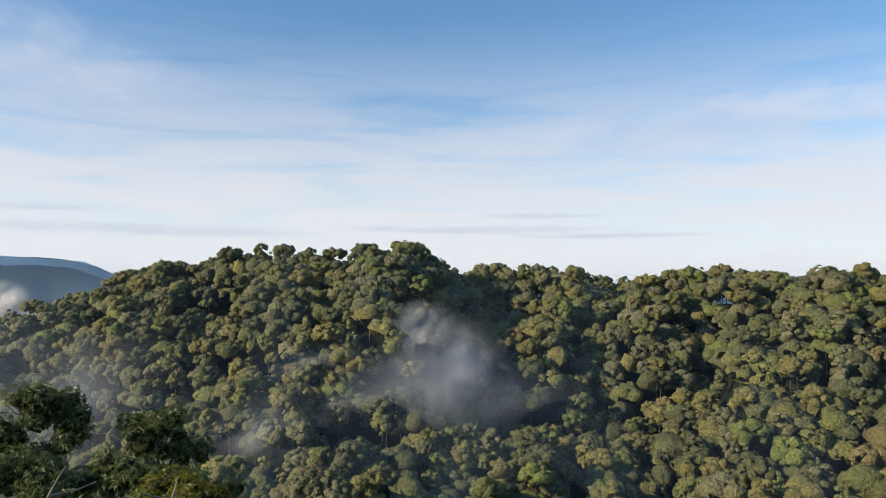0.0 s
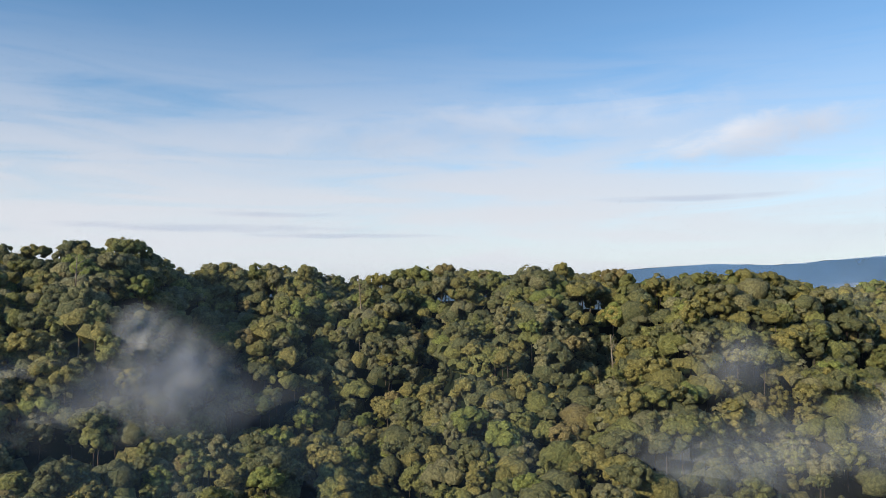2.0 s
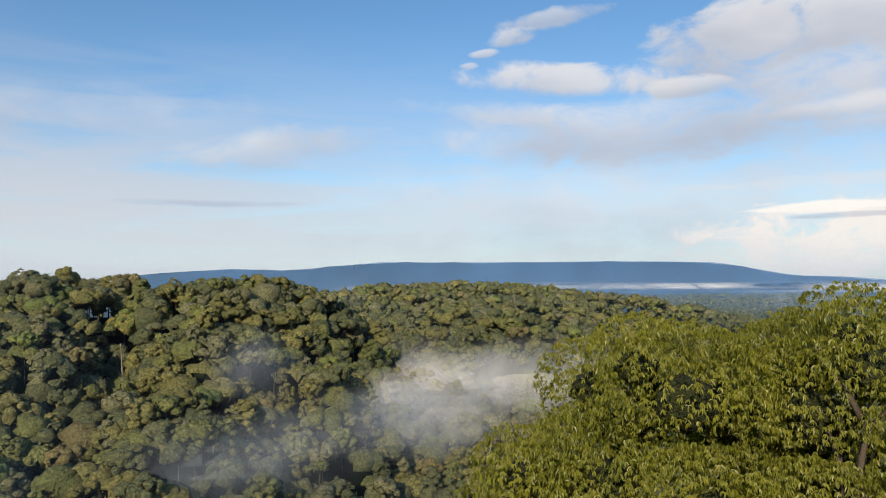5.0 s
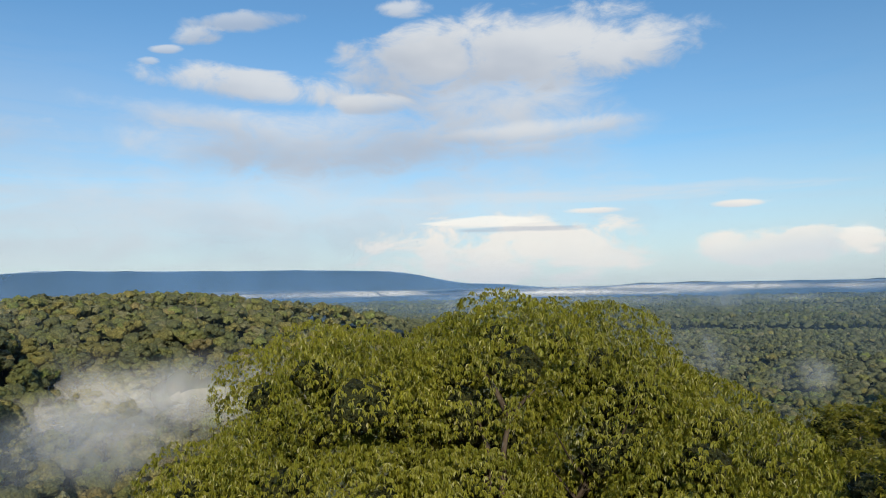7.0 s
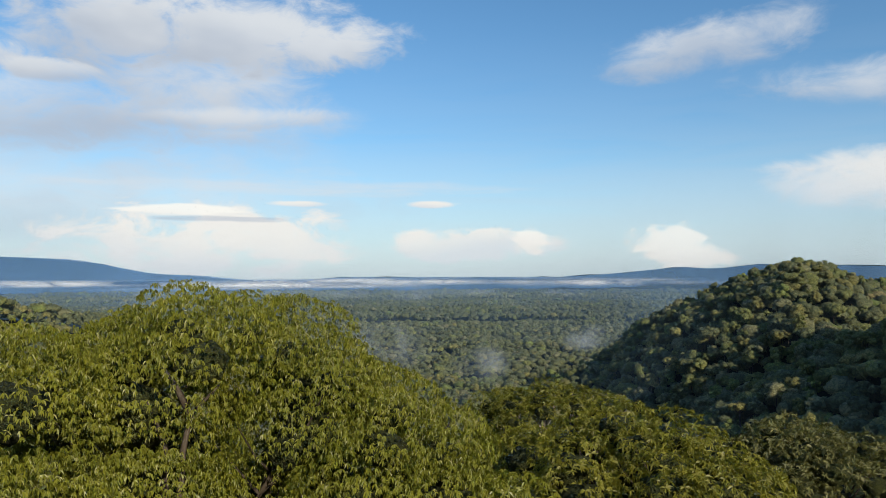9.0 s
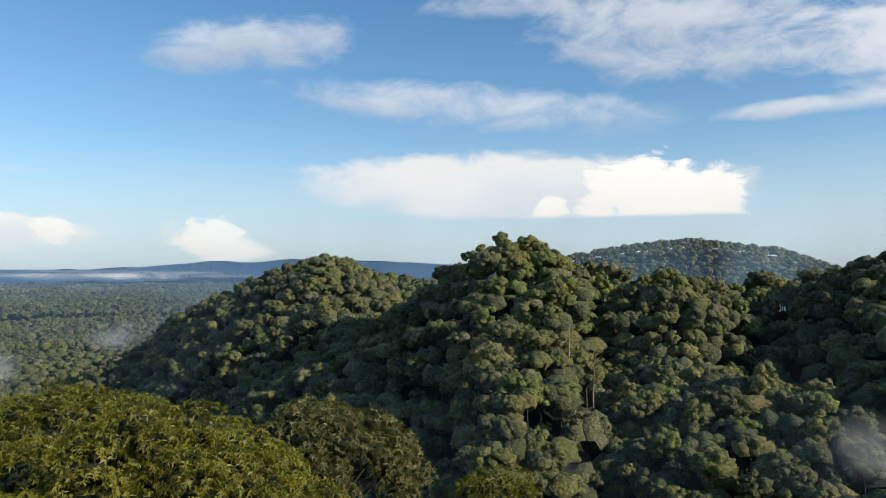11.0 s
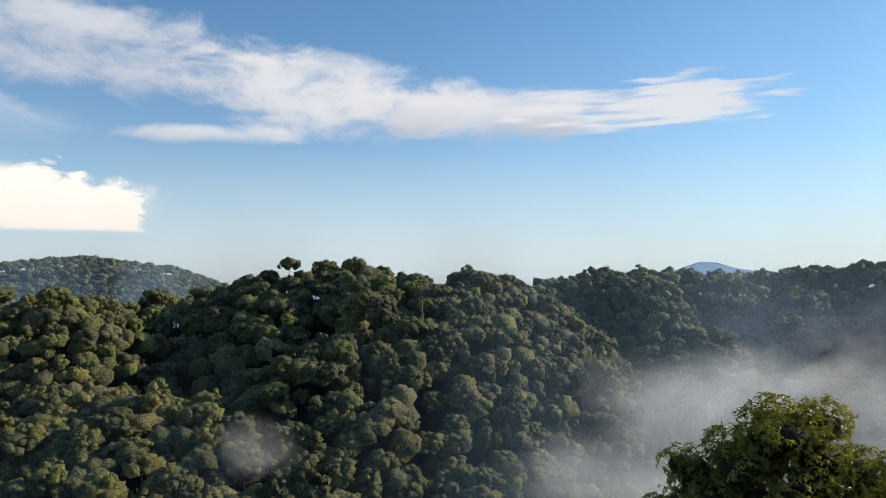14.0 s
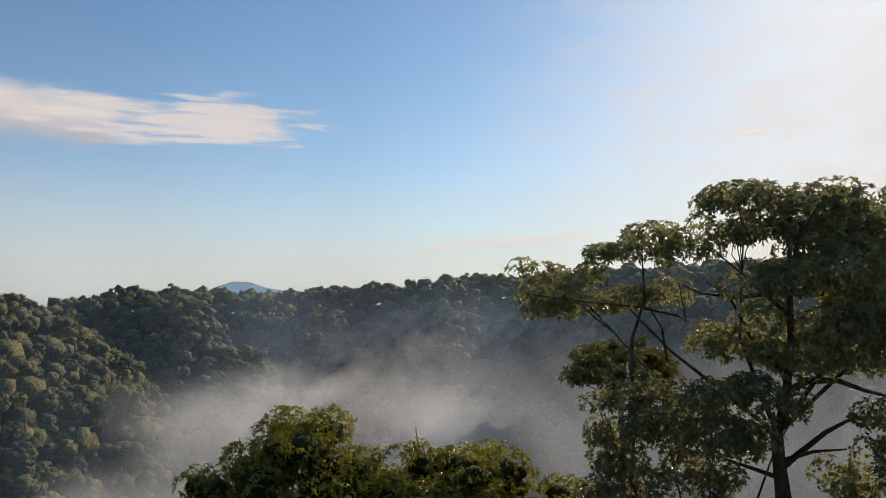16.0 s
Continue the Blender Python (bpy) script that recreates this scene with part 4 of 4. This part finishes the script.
big_tree("tall backlit tree with open tiers of dark glossy leaves", 243, 15, boughs_at(TIERS + MASS, 1.4, 7, 6), GLOSSY, 0.112, 420, BARK_DARK, 6, 7, droop=0.05, broad=0.4, bare_bark=BARK_DARK, core=0, girth=0.14, jitter=0.5, below=-0.7,
         bare=[([spot(242.4, -14.1, 15.4), spot(242.2, -12.0, 15.4), spot(242.0, -9.6, 15.4), spot(242.7, -6.8, 15.4), spot(243.2, -3.0, 15.4), spot(243.2, 1.6, 15.4), spot(243.5, 3.9, 15.4)], 0.12),
               ([spot(242.2, -11.6, 15.4), spot(243.4, -10.5, 15.4), spot(245.0, -9.1, 15.4), spot(246.3, -8.3, 15.4), spot(248.3, -7.9, 15.4)], 0.07),
               ([spot(242.3, -11.1, 15.4), spot(244.2, -10.4, 15.4), spot(246.2, -10.1, 15.4)], 0.05),
               ([spot(242.3, -6.8, 15.4), spot(244.1, -5.8, 15.4), spot(245.8, -5.7, 15.4), spot(247.4, -6.3, 15.4), spot(248.6, -6.6, 15.4)], 0.08),
               ([spot(242.0, -12.2, 15.4), spot(240.3, -11.7, 15.4), spot(238.9, -11.3, 15.4), spot(236.9, -10.8, 15.4)], 0.05),
               ([spot(242.6, -5.3, 15.4), spot(240.7, -3.0, 15.4), spot(239.3, 0.1, 15.4), spot(237.9, 1.0, 15.4)], 0.05),
               ([spot(243.2, -1.5, 15.4), spot(240.5, 1.3, 15.4), spot(238.7, 3.0, 15.4)], 0.05),
               ([spot(243.1, 0.1, 15.4), spot(239.7, -0.1, 15.4), spot(237.5, 0.2, 15.4), spot(236.3, 0.8, 15.4)], 0.045),
               ([spot(235.0, -4.6, 15.4), spot(234.7, -2.2, 15.4), spot(233.9, -0.8, 15.4), spot(227.9, -0.1, 15.4), spot(224.9, 0.4, 15.4)], 0.03),
               ([spot(232.3, -14.8, 15.4), spot(232.6, -3.0, 15.4), spot(233.6, -0.2, 15.4), spot(233.5, 3.1, 15.4)], 0.05),
               ([spot(233.5, -0.8, 15.4), spot(235.9, -1.4, 15.4), spot(236.4, -1.8, 15.4), spot(236.0, 1.0, 15.4)], 0.03),
               ([spot(241.0, 3.7, 15.4), spot(240.4, 5.1, 15.4), spot(240.2, 6.5, 15.4)], 0.03),
               ([spot(243.5, 3.6, 15.4), spot(244.6, 5.0, 15.4), spot(245.3, 6.1, 15.4)], 0.03)])
big_tree("lower spreading tree with dark leathery leaves, half in shade", 236, 14, boughs_at(SKIRT, 1.2, 8), GLOSSY, 0.105, 520, BARK_DARK, 6, 8, droop=0.1, broad=0.42, core=0, girth=0.1, jitter=0.5, below=-0.7)
big_tree("rounded tree with glossy dark green leaves, lit from behind", 207.5, 22.4,
         heaped(208.6, -6.5, 22, (2.2, 3.8), 36, 9, 0.72, 0.8) + heaped(204.4, -9.0, 21.5, (1.7, 2.8), 18, 10, 0.65, 0.8) + heaped(201.8, -11.0, 21.5, (1.2, 2.2), 9, 30, 0.6, 0.8),
         LEATHERY, 0.15, 190, BARK_DARK, 12, 9, droop=0.5, core=0.7, jitter=0.6)
big_tree("low spreading tree with glossy leaves and a bare twig", 219, 22.4,
         heaped(213.4, -9.4, 22, (1.3, 2.6), 14, 11, 0.6, 0.75) + heaped(220.4, -9.3, 22, (2.2, 2.8), 30, 12, 0.65, 0.7) + heaped(227.5, -12.8, 22, (1.9, 2.2), 18, 13, 0.65, 0.75) + heaped(217.2, -12.2, 21.5, (2.6, 2.4), 24, 14, 0.7, 0.75) + [(spot(216.6, -10.9, 22), (0.35, 0.35, 0.28))],
         LEATHERY, 0.15, 190, BARK_DARK, 12, 10, droop=0.5, core=0.7, jitter=0.6,
         bare=[([spot(218, -13, 22), spot(217.2, -12, 22), spot(216.7, -11, 22), spot(216.5, -9.4, 22)], 0.04)])
big_tree("pale hazy tree beyond the tiers", 232, 62, heaped(232, -3.0, 62, (4.6, 3.2), 30, 11, 1.1, 0.6), OLIVE, 0.34, 50, BARK_PALE, 12, 11)
# dark trees below the first view, with shade put into their leaf colour
big_tree("tree with an uneven crown, its green darkened as in shade", -28, 52, boughs_at([(-28.9, -7.8, 52, 1.6, 1.1), (-27.5, -8.7, 52, 1.8, 1.3), (-29.5, -10.0, 52, 1.8, 1.5), (-26.5, -9.9, 52, 1.6, 1.3), (-31.5, -10.5, 52, 1.9, 1.4), (-33.5, -9.5, 52, 1.9, 1.4), (-28, -11.2, 51, 2.2, 1.3), (-30.5, -12.4, 50, 2.4, 1.4)], 2.2, 12), SHADE_GREEN, 0.28, 75, BARK_DARK, 8, 12, core=0.8)
big_tree("dark green tree with a domed crown", -20.5, 50, boughs_at([(-22.1, -10.4, 50, 1.6, 1.0), (-19.9, -10.3, 50, 1.8, 1.1), (-18.2, -12.0, 50, 1.6, 1.1), (-21, -11.6, 50, 1.7, 0.9)], 2.2, 13), SHADE_GREEN, 0.28, 75, BARK_DARK, 8, 13, core=0.8)
big_tree("broad dark green tree below the lookout with pale dead branches", -24, 42, boughs_at([(-29.8, -12.3, 42, 2.3, 1.3), (-27.1, -13.0, 42, 2.2, 1.3), (-23.9, -12.9, 42, 2.0, 1.3), (-20.9, -13.9, 42, 2.2, 1.1), (-18.6, -14.5, 42, 1.9, 1.0), (-16.0, -15.4, 42, 1.6, 0.9), (-27.4, -15.2, 40, 2.8, 1.3), (-23.1, -15.6, 40, 2.6, 1.3)], 2.4, 14), SHADE_GREEN, 0.27, 80, BARK_DARK, 12, 14, core=0.8,
         bare=[([spot(-28.3, -15.6, 37), spot(-27.5, -14.2, 37), spot(-27.0, -13.2, 37.2), spot(-26.5, -12.4, 37.4)], 0.09), ([spot(-27.5, -14.2, 37), spot(-25.8, -14.0, 37), spot(-24.6, -13.6, 37.2)], 0.06),
               ([spot(-19.8, -15.6, 37), spot(-19.5, -14.6, 37), spot(-19.3, -13.8, 37.2)], 0.07), ([spot(-19.7, -15.2, 37), spot(-21, -14.9, 37), spot(-21.8, -14.5, 37)], 0.05)])
big_tree("small bright green crown among darker trees", -19.4, 41, heaped(-19.4, -13.4, 39, (2.3, 1.9), 18, 40, 0.8, 0.65), LIT, 0.2, 110, BARK_PALE, 6, 15, jitter=0.5)


# ---- mist and haze ----
def mist(label, vapour_, banks, layers=3, gap=9.0, seed=0):
    """Banks of mist: a few wavy sheets one behind the other each, given as heading, height, distance, half width and half height."""
    rng_ = np.random.RandomState(seed)
    vs, fs, uvs, n = [], [], [], 0
    for h, e, d, w0, t0 in banks:
        for k in range(layers):
            o, w, t = rng_.uniform(-0.5, 0.5, 2), w0 * rng_.uniform(0.6, 1.1), t0 * rng_.uniform(0.6, 1.1)
            c = spot(h + math.degrees(o[0] * w0 / d), e, d + (k - layers / 2) * gap + rng_.uniform(-2, 2)) + (0, 0, o[1] * t0)
            side = np.array([math.cos(radians(h)), -math.sin(radians(h)), 0])
            away = np.array([math.sin(radians(h)), math.cos(radians(h)), 0])
            u, v = np.meshgrid(np.linspace(-1, 1, 13), np.linspace(-1, 1, 9))
            u, v = u.ravel(), v.ravel()
            wave = gap * 0.7 * np.sin(u * 2.5 + rng_.uniform(0, 6)) * np.cos(v * 2 + rng_.uniform(0, 6))
            s = rng_.uniform(0.85, 1.15)
            vs.append(c + np.outer(u * w * s, side) + np.outer(wave, away) + np.outer(v * t * s, (0, 0, 1)))
            i = np.arange(13 * 9).reshape(9, 13)
            a, b, c2, d2 = i[:-1, :-1].ravel(), i[:-1, 1:].ravel(), i[1:, 1:].ravel(), i[1:, :-1].ravel()
            fs.append(np.concatenate([np.stack([a, b, c2], 1), np.stack([a, c2, d2], 1)]) + n)
            uvs.append(np.stack([u, v], 1) * 0.5 + 0.5)
            n += len(u)
    tris, uv = np.concatenate(fs), np.concatenate(uvs)
    me = mesh_of("mist", np.concatenate(vs), tris, [vapour_], shade=True)
    me.uv_layers.new(name="UVMap").data.foreach_set("uv", np.ascontiguousarray(uv[tris.ravel()], np.float32).ravel())
    return tagged(new("mist", me), label, "mist", kind="stuff")


mist("thin grey mist rising from the gully", GULLY_MIST, [(-1.6, -4.6, 246, 13, 15), (-0.3, -7.4, 240, 20, 18), (-4, -9.4, 226, 42, 13), (-10, -10.0, 216, 30, 10), (1.8, -7.2, 246, 12, 11), (-3, -8.6, 232, 34, 15)], 5, 6, 1)
mist("wisps of mist along the foot of the first hill", FAINT_MIST, [(-24.7, -8.8, 250, 30, 22), (-31.0, -7.0, 260, 36, 24)], 4, 8, 2)
mist("white mist bank behind the first hill", MIST, [(-31.5, -1.8, 620, 34, 22), (-30, -3.2, 600, 40, 16)], 4, 20, 3)
mist("bright mist pouring out of the valley", MIST, [(60, -7.2, 300, 48, 20), (54.5, -9.0, 262, 42, 16)], 4, 8, 4)
mist("mist spreading down the valley", FAINT_MIST, [(50, -10.4, 226, 44, 15), (43, -12.8, 186, 34, 12)], 6, 4, 14)
mist("thin mist trailing up the ridge", FAINT_MIST, [(51.1, -3.8, 330, 24, 22), (42.6, -6.9, 225, 14, 12)], 4, 8, 5)
mist("small puffs of mist over the plain", FAINT_MIST, [(99, -5.2, 700, 44, 28), (107.2, -6.9, 560, 24, 18), (115.2, -4.6, 640, 22, 12), (81.5, -1.7, 1500, 50, 22), (102.3, -1.2, 2300, 120, 30)], 4, 14, 6)
mist("low mist layer along the far plain", FAR_MIST, [(66, -0.35, 3300, 900, 26), (79, -0.3, 3400, 800, 30), (92, -0.5, 3300, 800, 22), (104, -0.45, 3200, 900, 26), (116, -0.3, 3300, 600, 24)], 2, 60, 7)
mist("ragged wisps of mist over the far plain", FAINT_MIST, [(90, -1.3, 2100, 160, 14), (96.5, -1.2, 2200, 110, 16), (105, -1.25, 2100, 150, 12), (112, -1.1, 2200, 120, 14), (84, -1.2, 2200, 120, 12)], 3, 40, 21)
mist("thin mist at the foot of the shaded ridge", THIN_MIST, [(168.1, -14.9, 195, 15, 15), (146.7, -15.2, 190, 12, 9)], 4, 7, 8)
mist("broad grey mist filling the valley", THIN_MIST, [(197.5, -13.8, 235, 26, 26), (203, -11.2, 260, 54, 28), (213, -8.8, 300, 74, 36), (209, -6.5, 320, 50, 22), (217, -7.6, 310, 44, 26), (205, -10.0, 250, 40, 20)], 3, 8, 9)
mist("mist drifting low through the near valley", THIN_MIST, [(204, -13.5, 180, 44, 22)], 3, 7, 15)
mist("faint mist in the near valley", FAINT_MIST, [(219, -12.5, 185, 50, 24)], 3, 7, 18)
mist("faint mist behind the tiered tree", FAINT_MIST, [(234, -11.5, 185, 56, 30), (247, -11, 190, 50, 30)], 4, 7, 16)
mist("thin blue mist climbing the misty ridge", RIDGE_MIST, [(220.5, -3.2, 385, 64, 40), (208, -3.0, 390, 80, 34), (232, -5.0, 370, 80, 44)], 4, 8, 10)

def skyline(h):
    """The height in degrees of the far mountains' crest at each heading."""
    out = np.full(h.shape, -0.35)
    for name, (_, _, _, knots) in RIDGES.items():
        if name.startswith("mountain"):
            k = np.array(knots, float)
            out = np.maximum(out, np.interp(h, k[:, 0], k[:, 2], left=-9, right=-9))
    return out


# distance: tinted see-through rings imitate thin blue air, extra ones by heading lift and cool dark slopes and valleys,
# and two cut to the crest tint the far mountains
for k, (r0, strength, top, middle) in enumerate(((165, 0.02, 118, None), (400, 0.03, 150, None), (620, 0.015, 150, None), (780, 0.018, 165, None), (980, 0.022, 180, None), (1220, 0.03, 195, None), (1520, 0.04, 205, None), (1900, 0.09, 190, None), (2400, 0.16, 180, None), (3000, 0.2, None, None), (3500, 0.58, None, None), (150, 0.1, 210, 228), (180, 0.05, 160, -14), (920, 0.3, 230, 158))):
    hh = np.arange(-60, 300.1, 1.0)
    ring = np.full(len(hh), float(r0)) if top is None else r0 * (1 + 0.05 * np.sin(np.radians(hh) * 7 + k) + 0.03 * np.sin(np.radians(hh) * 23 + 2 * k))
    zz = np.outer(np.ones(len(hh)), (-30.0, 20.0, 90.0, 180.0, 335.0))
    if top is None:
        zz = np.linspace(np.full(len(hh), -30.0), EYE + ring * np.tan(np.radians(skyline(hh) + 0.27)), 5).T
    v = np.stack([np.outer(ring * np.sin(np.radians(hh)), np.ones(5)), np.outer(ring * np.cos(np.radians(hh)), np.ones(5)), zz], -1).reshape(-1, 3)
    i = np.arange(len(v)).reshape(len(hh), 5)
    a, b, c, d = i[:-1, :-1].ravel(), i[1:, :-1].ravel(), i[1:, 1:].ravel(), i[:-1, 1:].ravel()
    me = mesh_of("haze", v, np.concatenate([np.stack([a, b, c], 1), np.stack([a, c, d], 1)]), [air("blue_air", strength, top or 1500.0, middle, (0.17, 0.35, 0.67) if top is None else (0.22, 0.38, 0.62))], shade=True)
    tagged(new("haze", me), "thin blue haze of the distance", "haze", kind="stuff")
